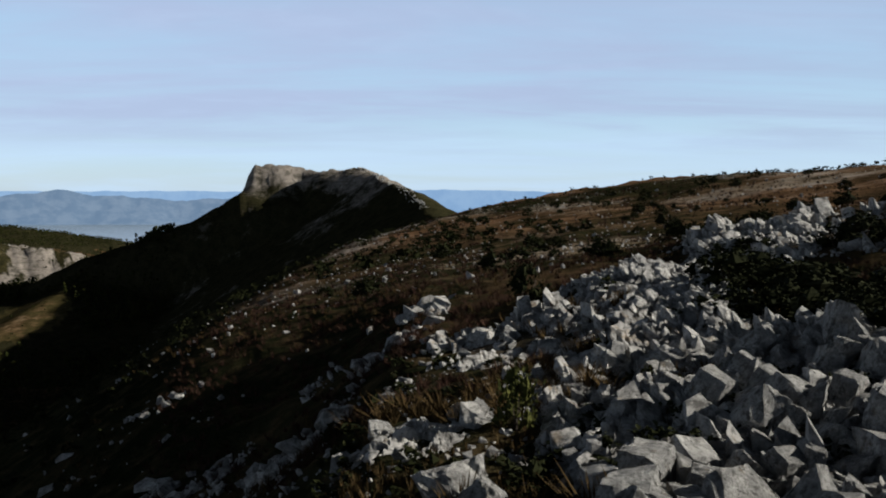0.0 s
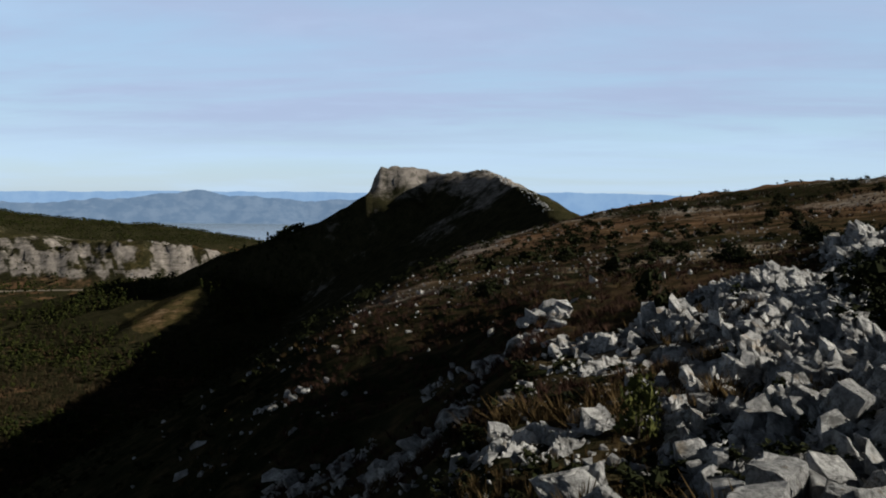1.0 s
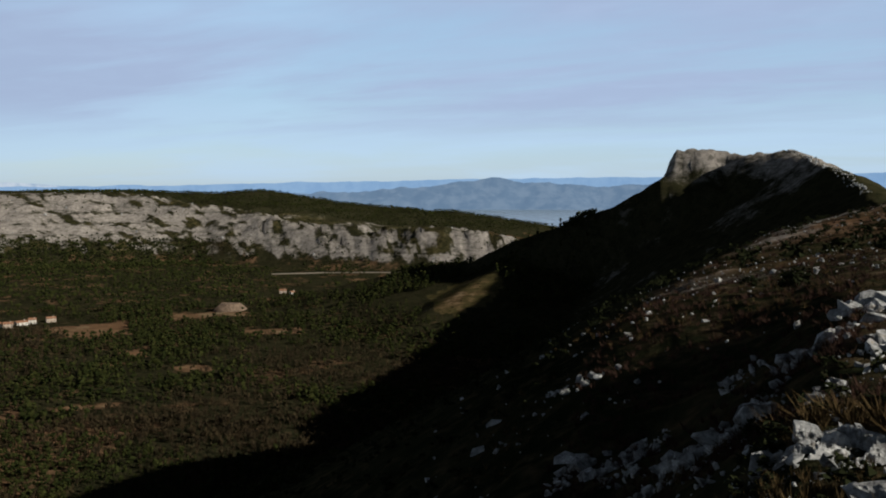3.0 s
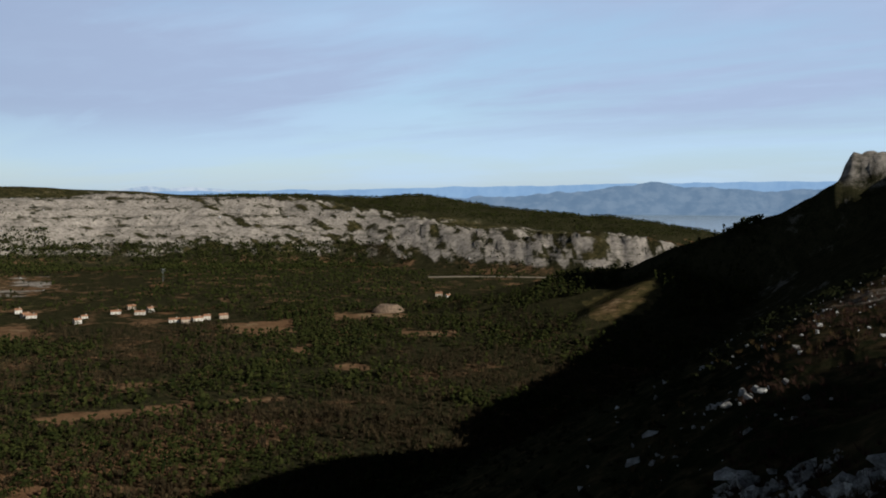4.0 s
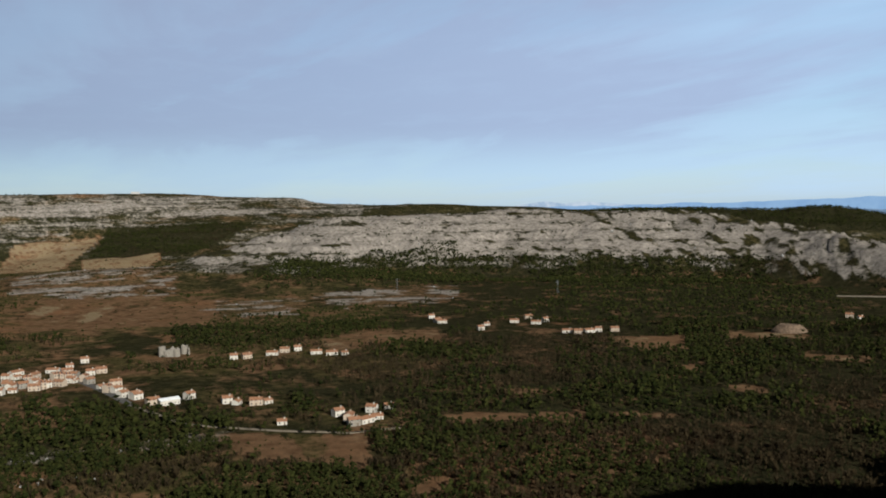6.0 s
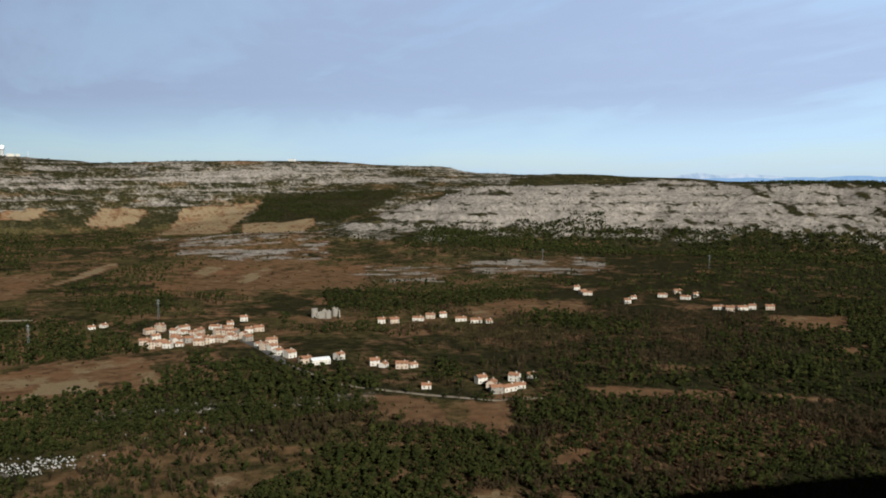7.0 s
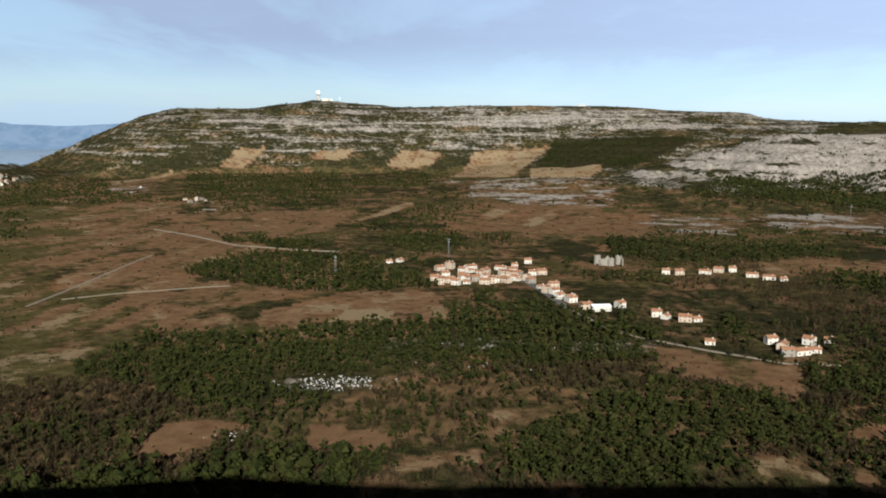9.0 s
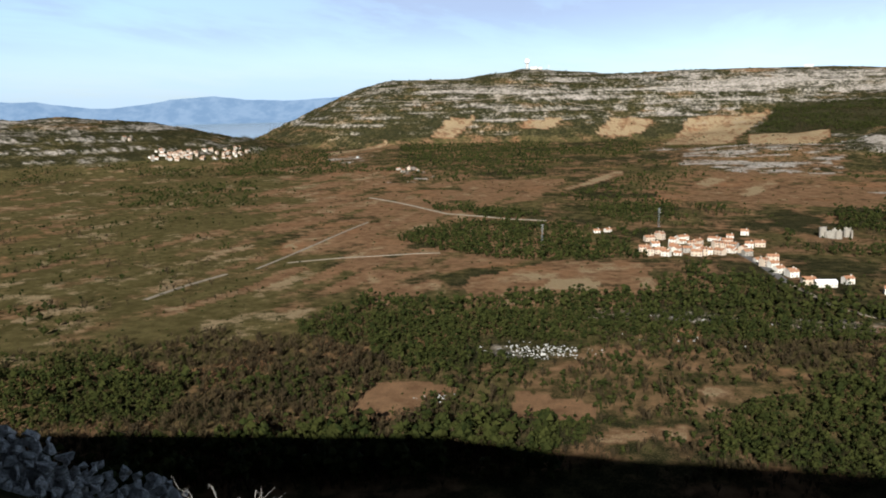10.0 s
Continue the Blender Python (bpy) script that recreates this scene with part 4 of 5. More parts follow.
def scatter(name, label, category, mat, shapes, places, sizes, squash=None, kind="stuff", tilt=0.0, turns=None, dip=0.0):
    """One mesh of many plants or stones: each place takes a shape, turned and sized at random."""
    n = len(places)
    pick = RNG.integers(len(shapes), size=n)
    co, fa, tone, base = [], [], [], 0
    for s, (v, f) in enumerate(shapes):
        idx = np.where(pick == s)[0]
        if not len(idx):
            continue
        a = RNG.uniform(0, 6.28, len(idx)) if turns is None else turns[idx]
        ca, sa = np.cos(a)[:, None], np.sin(a)[:, None]
        sx = sizes[idx][:, None]
        q = 1.0 if squash is None else squash[idx][:, None]
        x = (v[None, :, 0] * ca - v[None, :, 1] * sa) * sx * q
        y = (v[None, :, 0] * sa + v[None, :, 1] * ca) * sx * q
        z = np.repeat(v[None, :, 2], len(idx), 0) * sx
        if dip:
            z = z + dip * v[None, :, 1] * sx
        if tilt:
            z = z + tilt * RNG.normal(0, 1, (len(idx), 1)) * x
        c = np.stack([x, y, z], -1) + places[idx][:, None, :]
        fa.append((f[None] + (base + np.arange(len(idx)) * len(v))[:, None, None]).reshape(-1, 3))
        co.append(c.reshape(-1, 3))
        tone.append(np.repeat(RNG.uniform(0, 1, len(idx)), len(v)))
        base += len(idx) * len(v)
    me = bpy.data.meshes.new(name)
    fill_mesh(me, np.concatenate(co), np.concatenate(fa))
    set_attr(me, "tone", np.concatenate(tone))
    me.materials.append(mat)
    return tagged(new(name, me), label, category, kind=kind)


def throw(n, az0, az1, r0, r1, power=1.0):
    """n random places between two headings and two distances; power 1 is even over the land, 0 even over the picture."""
    az = RNG.uniform(az0, az1, n)
    u = RNG.uniform(0, 1, n)
    r = np.sqrt(r0 * r0 + u * (r1 * r1 - r0 * r0)) if power == 1.0 else r0 * (r1 / r0) ** u
    x, y = -r * np.sin(np.radians(az)), r * np.cos(np.radians(az))
    return x, y


def grow_woods():
    pines = {0: [], 1: [], 2: []}
    bare = {0: [], 1: [], 2: []}
    for lod, (r0, r1, n) in enumerate(((275, 520, 23000), (520, 1020, 44000), (1020, 2650, 95000))):
        x, y = throw(n, 17, 134, r0, r1)
        if lod == 2:
            slopes = [throw(8000, 72, 85, 1990, 2420), throw(13000, 17, 56, 2150, 2560), throw(17000, 37, 74, 1500, 1800), throw(5000, 94, 118, 1500, 2200)]
            x, y = np.concatenate([x] + [q[0] for q in slopes]), np.concatenate([y] + [q[1] for q in slopes])
            n = len(x)
        z = height(x, y)
        _, w, belt = masks(x, y, z)
        keep = w > RNG.uniform((0.18, 0.25, 0.40)[lod], 0.95, n)
        x, y, z, belt = x[keep], y[keep], z[keep], belt[keep]
        mixn = fbm(x, y, 90, 3, 91)
        dark_hill = (np.hypot(x, y) > 2100) & (np.degrees(np.arctan2(-x, y)) < 56)
        is_pine = (belt + dark_hill + 0.16 * (np.degrees(np.arctan2(-x, y)) < 66) + 0.75 * mixn + 0.18 * (lod == 2) + RNG.normal(0, 0.22, len(x))) > (0.28, 0.05, 0.0)[lod]
        p = np.stack([x, y, z], -1)
        pines[lod], bare[lod] = p[is_pine], p[~is_pine]
    g = np.random.default_rng(3)
    detail = ((3, 11), (2, 4), (1, 0))
    for lod in range(3):
        big = (4.9, 5.8, 7.2)[lod]
        for name, label, mat, pts, maker in (
                ("pine_wood", "dark green pine wood over the valley", PINE, pines[lod], lambda: pine_tree(g, *detail[lod])),
                ("bare_wood", "leafless grey-brown oak wood over the valley", OAK, bare[lod], lambda: bare_tree(g, (26, 12, 5)[lod], (1, 1, 1)[lod]))):
            shapes = [maker() for _ in range(7)]
            s = big * np.clip(RNG.lognormal(-0.10, 0.30, len(pts)), 0.4, 1.6) * np.where(np.hypot(pts[:, 0], pts[:, 1]) > 2000, 0.85, 1.0) * (0.85 if name == "bare_wood" else 1.0)
            scatter(name, label, "woods", mat, shapes, pts, s, RNG.uniform(0.85, 1.3, len(pts)))
    x, y = throw(420, 96, 131, 284, 332)
    x, y = x[fbm(x, y, 24, 2, 95) > -0.1], y[fbm(x, y, 24, 2, 95) > -0.1]
    scatter("pine_wood", "tall dark pines at the foot of the shaded slope", "woods", PINE, [pine_tree(g, 6, 20) for _ in range(6)], np.stack([x, y, height(x, y)], -1), RNG.uniform(5.5, 13, len(x)))
    # low shrubs dotted over the bare limestone of the far hills
    x, y = throw(15000, 28, 112, 1350, 2620)
    z = height(x, y)
    c, _, _ = masks(x, y, z)
    keep = (z > FLOOR + 14) & (c["pale"] < 0.5) & (fbm(x, y, 60, 3, 93) + RNG.normal(0, 0.35, len(x)) > 0.1)
    shrubs = [lump(g, np.array([0, 0, 0.3]), np.array([0.55, 0.55, 0.5])) for _ in range(8)]
    scatter("hill_scrub", "dark low shrubs dotted over the bare limestone hills", "scrub", PINE, shrubs, np.stack([x, y, z], -1)[keep], RNG.uniform(1.5, 4.2, keep.sum()))
    # low scrub and lone shrubs between the fields and on the rocky slopes
    x, y = throw(26000, 17, 134, 290, 2500, 0.0)
    z = height(x, y)
    c, w, _ = masks(x, y, z)
    keep = (RNG.uniform(0, 1, len(x)) < 0.10 + 0.45 * np.clip(c["rock"], 0, 1) + 0.20 * (c["green"] > 0.4)) & (c["pale"] < 0.6)
    p = np.stack([x, y, z], -1)[keep]
    r = np.hypot(p[:, 0], p[:, 1])
    shapes = [soup([lump(g, g.normal(0, .35, 3) * (1, 1, 0.4) + (0, 0, 0.4), np.array([0.5, 0.5, 0.42])) for _ in range(2)]) for _ in range(6)]
    scatter("valley_scrub", "scattered dark shrubs over fields and rocky slopes", "scrub", PINE, shapes, p, RNG.uniform(0.5, 1.3, len(p)) * (0.7 + r / 1100))


def bush_thing(name, label, mat, shape, x, y, size, wide=1.0, turn=0.0):
    """A single bush: stems and crown as parts, standing on the land."""
    stems, crown = shape
    root = new(name)
    root.matrix_world = Matrix.Translation((x, y, float(height(x, y)) - 0.03)) @ Matrix.Rotation(turn, 4, "Z") @ Matrix.Diagonal((size * wide, size * wide, size, 1))
    for nm, me in (("stems", stems), ("crown", crown)):
        o = new(nm, me)
        o.parent = root
    return tagged(root, label, "bush", "bushes on the ridge")


def bush_meshes(g, mat, leaves, lumps, size):
    v, f = bush_shape(g, leaves, lumps, size)
    k = 5 * 6
    kf = 5 * 6
    a, b = bpy.data.meshes.new("stems"), bpy.data.meshes.new("crown")
    fill_mesh(a, v[:k], f[:kf])
    fill_mesh(b, v[k:], f[kf:] - k)
    set_attr(b, "tone", g.uniform(0, 0.6, len(v) - k))
    a.materials.append(BARK)
    b.materials.append(mat)
    return a, b


def grow_ridge_plants():
    g = np.random.default_rng(11)
    dark = [bush_meshes(g, BUSH, 420, 16, 0.055) for _ in range(4)]
    olive = bush_meshes(g, OLIVE, 520, 9, 0.05)
    # the two bushes among the stones ahead
    bush_thing("juniper_bush", "dark green juniper bush between pale stones", BUSH, dark[0], *heading(-5.6, 17.5).xy, 0.95, 0.9)
    bush_thing("olive_bush", "yellow-green leafy bush among grey limestone blocks", OLIVE, olive, *heading(-4.9, 7.6).xy, 0.62, 0.72)
    # the thicket in the hollow behind the outcrop
    for i, (az, r, s) in enumerate(((-16.9, 15.0, 0.5), (-18, 14.2, 0.65), (-19.6, 15.5, 0.7), (-21, 14.0, 0.6), (-22.6, 15.4, 0.7), (-24.2, 13.6, 0.6), (-19, 18, 0.7),
                                    (-22, 18, 0.7), (-25.5, 16.0, 0.7), (-27.5, 14.5, 0.7), (-26.5, 11.5, 0.5), (-28.5, 11.8, 0.6), (-24.0, 24, 0.7), (-25.5, 24, 0.8), (-27.5, 23, 0.8), (-19.5, 24, 0.6), (-17.3, 24, 0.6), (-18.3, 12.2, 0.5), (-20.2, 11.8, 0.5), (-21.8, 12.3, 0.6), (-23.4, 11.6, 0.55), (-25, 10.6, 0.5), (-26.8, 9.8, 0.5), (-22.8, 13.2, 0.7))):
        bush_thing("juniper_bush", "dense dark evergreen bush in a rocky hollow", BUSH, dark[i % 4], *heading(az, r).xy, s, 1.7, i * 1.3)
    # bushes on the open slope
    x, y = throw(110, -32, 9, 28, 210, 0.0)
    ok = (x > shelf_edge(y) + 1) & (fbm(x, y, 30, 3, 97) > -0.25)
    for i, (px, py) in enumerate(zip(x[ok], y[ok])):
        bush_thing("juniper_bush", "dark rounded bush on the dry brown slope", BUSH, dark[i % 4], px, py, float(RNG.uniform(0.35, 0.9)) * (1 + math.hypot(px, py) / 200), 1.5, i * 2.1)
    x, y = throw(900, -34, 14, 60, 330, 0.0)
    ok = (x > shelf_edge(y) - 15) & (fbm(x, y, 40, 3, 98) > -0.1)
    x, y = x[ok], y[ok]
    small = [bush_shape(g, 14, 4, 0.17) for _ in range(5)]
    scatter("slope_bushes", "many dark bushes over the dry slope up to its skyline", "bushes", BUSH, small, np.stack([x, y, height(x, y) - 0.05], -1),
            RNG.uniform(0.5, 1.5, len(x)), RNG.uniform(1.0, 1.6, len(x)))
    # dark cushions and russet tufts in the clefts of the bedrock
    x, y = throw(230, -27, 8, 5.6, 17, 0.0)
    ok = fbm(x, y, 2.4, 2, 121) > 0.12
    x, y = x[ok], y[ok]
    cushion = [bush_shape(g, 40, 6, 0.10) for _ in range(5)]
    scatter("slope_bushes", "low dark cushions in the clefts of the rock", "bushes", BUSH, cushion, np.stack([x, y, top(x, y) - 0.04], -1), RNG.uniform(0.10, 0.27, len(x)), RNG.uniform(1.2, 2.0, len(x)))
    x, y = throw(1400, -27, 14, 4.6, 15, 0.0)
    ok = fbm(x, y, 1.8, 2, 123) > 0.2
    x, y = x[ok], y[ok]
    russet = [tuft_shape(g, 34, 1.1) for _ in range(5)]
    scatter("grass_tufts", "russet dry tufts in the clefts of the rock", "grass", STRAW, russet, np.stack([x, y, top(x, y) - 0.02], -1), RNG.uniform(0.12, 0.27, len(x)), RNG.uniform(1.0, 1.8, len(x)))
    # dry heath and grass
    x, y = throw(13000, -34, 26, 9, 260, 0.0)
    ok = (x > shelf_edge(y) - 1) & (fbm(x, y, 14, 3, 99) > -0.35) & (outcrop(x, y) < 0.35)
    x, y = x[ok], y[ok]
    r = np.hypot(x, y)
    heath = [tuft_shape(g, 16, 0.9) for _ in range(6)]
    scatter("dry_heath", "reddish-brown dry heath covering the slope", "heath", HEATH, heath, np.stack([x, y, height(x, y)], -1),
            RNG.uniform(0.10, 0.24, len(x)) * (0.7 + r / 75), RNG.uniform(1.0, 2.0, len(x)))
    x, y = throw(5200, -34, 30, 3.2, 60, 0.0)
    ok = (x > shelf_edge(y) - 4) & (fbm(x, y, 3, 3, 101) > 0.0) & (outcrop(x, y) < 0.5)
    x, y = x[ok], y[ok]
    grass = [tuft_shape(g, 18, 0.7) for _ in range(6)]
    scatter("grass_tufts", "straw-coloured dry grass tufts between the stones", "grass", STRAW, grass, np.stack([x, y, height(x, y)], -1),
            RNG.uniform(0.06, 0.17, len(x)) * (0.8 + np.hypot(x, y) / 40), RNG.uniform(0.8, 1.6, len(x)))
    x, y = throw(1500, 10, 60, 9, 150, 0.0)
    ok = (x < shelf_edge(y) - 2)
    x, y = x[ok], y[ok]
    scatter("slope_bushes", "dark low scrub on the steep shaded slope", "bushes", BUSH, small, np.stack([x, y, height(x, y) - 0.05], -1),
            RNG.uniform(0.12, 0.3, len(x)) * (0.6 + np.hypot(x, y) / 40), RNG.uniform(1.0, 1.6, len(x)))


def dead_shrub():
    """Bleached bare twigs that stand up beside the stones on the valley side."""
    root = new("dead_shrub")
    c = heading(118.6, 7.6)
    root.location = (c.x, c.y, EYE - 7.6 * math.tan(radians(26.0)))
    g = np.random.default_rng(5)

    def branch(name, pts, r0, parent):
        cu = bmesh.new()
        rings = []
        for i, p in enumerate(pts):
            rr = r0 * (1 - 0.75 * i / (len(pts) - 1))
            rings.append([cu.verts.new(Vector(p) + Vector((rr * math.cos(a), rr * math.sin(a), 0))) for a in (0, 1.26, 2.51, 3.77, 5.03)])
        for a, b in zip(rings, rings[1:]):
            for i in range(5):
                cu.faces.new((a[i], a[(i + 1) % 5], b[(i + 1) % 5], b[i]))
        cu.faces.new(rings[0][::-1]); cu.faces.new(rings[-1])
        return part(name, cu, DEADWOOD, parent)
    side = Vector((-math.cos(radians(118)), -math.sin(radians(118)), 0))
    for ang, ln, r0 in ((0.75, 0.50, 0.007), (0.35, 0.36, 0.007), (-0.9, 0.42, 0.008), (-1.1, 0.34, 0.007), (-1.3, 0.45, 0.008), (-0.6, 0.25, 0.006)):
        d = side * math.sin(ang) + Vector((0, 0, math.cos(ang)))
        pts, p = [], Vector((0, 0, 0))
        for i in range(7):
            pts.append(p.copy())
            p = p + (d + Vector(g.normal(0, 0.22, 3))) * ln / 6
        b = branch("branch", pts, r0, root)
        for k in (3, 4, 5):
            q = pts[k]
            e = [q, q + (d + Vector(g.normal(0, 0.8, 3))) * ln * 0.14, q + (d + Vector(g.normal(0, 0.8, 3))) * ln * 0.25]
            branch("twig", e, r0 * 0.5, b)
    tagged(root, "bleached leafless shrub with crooked twigs beside grey stones", "shrub")


# ---- stones ----


def rock_mesh(g, level, points, jointed=False):
    """An angular, frost-split limestone block about 1 across: a hull of few corners, its faces broken up by finer steps.
    A jointed one keeps the square shape in which the bedrock splits."""
    if jointed:
        p = np.array([(a, b, c) for a in (-1, 1) for b in (-1, 1) for c in (-1, 1) for _ in range(2)]) * g.uniform(0.30, 1.0, (16, 3)) ** 0.7 * np.array([0.58, 0.40, 0.44])
        p[:, 0] += 0.25 * p[:, 2] * g.normal(0, 1)
        p[:, 2] += 0.35 * p[:, 1] * g.normal(0, 1)
    else:
        p = g.normal(0, 1, (points, 3))
        p = p / np.linalg.norm(p, axis=1)[:, None] * g.uniform(0.62, 1.0, (points, 1)) * np.array([0.60, 0.42, 0.50])
    bm = bmesh.new()
    for c in p:
        bm.verts.new(c)
    r = bmesh.ops.convex_hull(bm, input=bm.verts)
    bmesh.ops.delete(bm, geom=list({v for v in r["geom_interior"] + r["geom_unused"] if isinstance(v, bmesh.types.BMVert)}), context="VERTS")
    bmesh.ops.triangulate(bm, faces=bm.faces)
    bm.verts.ensure_lookup_table()
    bm.verts.index_update()
    co = np.array([v.co[:] for v in bm.verts])
    fa = np.array([[v.index for v in f.verts] for f in bm.faces])
    bm.free()
    seed = Vector(g.uniform(-50, 50, 3))
    for k in range(level):
        mids, edge, out = list(co), {}, []

        def mid(a, b):
            key = (min(a, b), max(a, b))
            if key not in edge:
                c = (co[a] + co[b]) / 2
                amp = (0.045, 0.040, 0.030)[min(k, 2)]
                w = Vector(c * (3.0 * 2 ** k)) + seed
                edge[key] = len(mids)
                mids.append(c + amp * np.array(noise.noise_vector(w)) * (1.0 if noise.noise(w * 0.6) > -0.1 else 1.9))
            return edge[key]
        for a, b, c in fa:
            d, e, f = mid(a, b), mid(b, c), mid(c, a)
            out += [(a, d, f), (d, b, e), (f, e, c), (d, e, f)]
        co, fa = np.array(mids), np.array(out)
    return co, fa


def rock_data(v, f):
    me = bpy.data.meshes.new("stone")
    fill_mesh(me, v, f)
    me.materials.append(ROCK)
    return me


def lay_stones():
    g = np.random.default_rng(17)
    fine = [rock_data(*rock_mesh(g, 3, 15)) for _ in range(9)]
    mid = [rock_data(*rock_mesh(g, 2, 13)) for _ in range(14)]

    def stone(me, x, y, size, turn, lean, sink=0.22, tall=1.0, base=None, label="angular grey-white limestone block on the rocky ridge"):
        o = new("rock", me)
        z = float(top(x, y)) if base is None else base
        o.matrix_world = Matrix.Translation((x, y, z + size * (0.30 - sink))) @ Euler((lean, 0.35 * lean, turn)).to_matrix().to_4x4() @ Matrix.Diagonal((size, size, size * tall, 1))
        return tagged(o, label, "rock", "limestone blocks on the ridge")
    # large blocks: heading, distance, size, turn, height
    big = [(-0.8, 5.6, 0.72, 0.9, 0.95), (-2.4, 5.2, 0.55, 1.2, 0.9), (12.4, 6.3, 0.22, 1.0, 1.1), (-1.7, 8.4, 0.42, 0.2, 1.1), (-10.7, 6.7, 0.26, 1.2, 0.9),
           (-19.5, 6.6, 0.32, 0.7, 0.9), (-23.0, 6.2, 0.30, 2.4, 1.0), (-16.0, 6.0, 0.28, 1.5, 0.9), (-19.6, 9.2, 0.42, 0.9, 1.3), (-21.4, 8.9, 0.40, 1.1, 1.4),
           (-26.5, 6.4, 0.36, 0.9, 1.2), (-8.0, 10.2, 0.34, 0.9, 1.2), (13.6, 6.5, 0.16, 2.0, 0.8)]
    for i, (az, r, s, turn, tall) in enumerate(big):
        c = heading(az, r)
        stone(fine[i % 9], c.x, c.y, s, turn, 0.35, 0.34, tall, float(height(c.x, c.y)) + 0.05, "large split limestone block with pale weathered faces")
    # a shaded crag far down the slope on the valley side, its upper rim given as heading and angle below the eye
    crumbs, crumb_at, crumb_s = [rock_mesh(g, 1, 11) for _ in range(8)], [], []
    for i in range(230):
        az = 119.2 + 16 * ((i * 0.618) % 1.0)
        rim = float(np.interp(az, [119, 120.5, 122, 126, 128, 130, 135], [26, 23.8, 22.2, 20.8, 19.8, 18.0, 17.2]))
        f = (i * 0.37) % 1.0
        el = rim + 0.5 + f * 6.5
        r = 44 - 5 * f
        c = heading(az, r)
        s = 0.55 + 0.65 * ((i * 0.77) % 1.0)
        z = EYE - r * math.tan(radians(el)) - 0.3 * s
        if i % 3:
            crumb_at.append((c.x, c.y, z)); crumb_s.append(s)
            continue
        stone(mid[i % 14], c.x, c.y, s, i * 1.7, 0.3, 0.30, 1.0, z, "blue-grey shaded limestone block on a crag below the ridge")
    scatter("rubble", "blue-grey shaded rubble on a crag below the ridge", "stones", ROCK, crumbs, np.array(crumb_at), np.array(crumb_s), tilt=0.2)
    for i in range(9):
        az = 120.4 + 1.9 * i
        rim = float(np.interp(az, [119, 120.5, 122, 126, 128, 130, 135], [26, 23.8, 22.2, 20.8, 19.8, 18.0, 17.2]))
        c = heading(az, 44)
        z_top, low = EYE - 44 * math.tan(radians(rim + 1.2)), float(height(c.x, c.y)) - 1
        stone(fine[i % 9], c.x, c.y, 4.0, i * 0.9, 0.1, 0.30, max(0.8, (z_top - low) / 3.4), (z_top + low) / 2, "large shaded limestone crag on the steep slope")
    # bedrock split along its joints into rows of blocks: large ones underfoot, small ones farther off
    split = [rock_data(*rock_mesh(g, 2, 14, i % 3 > 0)) for i in range(24)]
    chips = [rock_mesh(g, 1, 11, i % 2 > 0) for i in range(16)]
    rows = radians(61)
    far_x, far_y, far_s = [], [], []
    for along, across, r0, r1, az0, az1 in ((0.25, 0.18, 4.4, 9.8, -30, -11), (0.18, 0.135, 4.0, 9.0, -30, 8), (0.18, 0.135, 8.8, 21.0, -30, 8), (0.30, 0.22, 20.0, 32.0, -32, -13)):
        u, v = np.meshgrid(np.arange(-34, 34, along), np.arange(-34, 34, across))
        u = u + (np.floor(v / across) % 2) * along / 2
        u, v = u.ravel() + RNG.normal(0, 0.2 * along, u.size), v.ravel() + RNG.normal(0, 0.2 * across, v.size)
        x, y = u * math.cos(rows) - v * math.sin(rows), u * math.sin(rows) + v * math.cos(rows)
        az, r = polar(x, y)
        bulk = fbm(x, y, 1.5, 3, 141)
        on = (r > r0) & (r < r1) & (az > az0) & (az < az1) & (outcrop(x, y) > RNG.uniform(0.28, 0.98, len(x)))
        large = r0 == 4.4
        on &= (bulk > 0.05) if large else (bulk < 0.35) & (bulk > -0.55)
        for px, py in zip(x[on], y[on]):
            size = along * float(np.clip(RNG.lognormal(0.0, 0.35), 0.45, 1.7))
            if large or (r0 < 5 and math.hypot(px, py) < 5.2):
                k = int(RNG.integers(24))
                stone(split[k], px, py, size, rows + float(RNG.normal(0, 0.28)), float(RNG.normal(0.42, 0.22)), 0.14, float(RNG.uniform(0.7, 1.5)),
                      label="pale square-split limestone block in jointed bedrock" if large else "small grey limestone block split from the bedrock")
            else:
                far_x.append(px); far_y.append(py); far_s.append(size)
    xs, ys, s = np.array(far_x), np.array(far_y), np.array(far_s)
    scatter("bedrock_blocks", "rows of small blocks split from the limestone bedrock", "stones", ROCK, chips, np.stack([xs, ys, top(xs, ys) + s * 0.08], -1), s, tilt=0.2, dip=0.5,
            turns=rows + RNG.normal(0, 0.4, len(xs)))
    # loose rubble, thinning out over the shaded side of the ridge
    rubble = [rock_mesh(g, 0, 11) for _ in range(14)]
    x2, y2 = throw(9000, -33, 28, 3.8, 34, 0.0)
    k2 = outcrop(x2, y2) + 0.05 > RNG.uniform(0.0, 0.9, len(x2))
    x3, y3 = throw(4800, 0, 20, 4.5, 26, 0.0)
    k3 = (fbm(x3, y3, 2.5, 3, 143) + 0.6 * fbm(x3, y3, 9, 2, 144) > 0.15)
    xs, ys = np.concatenate([x2[k2], x3[k3]]), np.concatenate([y2[k2], y3[k3]])
    r = np.hypot(xs, ys)
    s = np.clip(RNG.lognormal(math.log(0.06), 0.6, len(xs)), 0.03, 0.26) * (r / 7) ** 0.6 * np.where(np.arange(len(xs)) < k2.sum(), 1.0, 1.55)
    scatter("rubble", "loose angular limestone rubble over the ridge", "stones", ROCK, rubble, np.stack([xs, ys, top(xs, ys) + s * 0.1], -1), s, tilt=0.25)
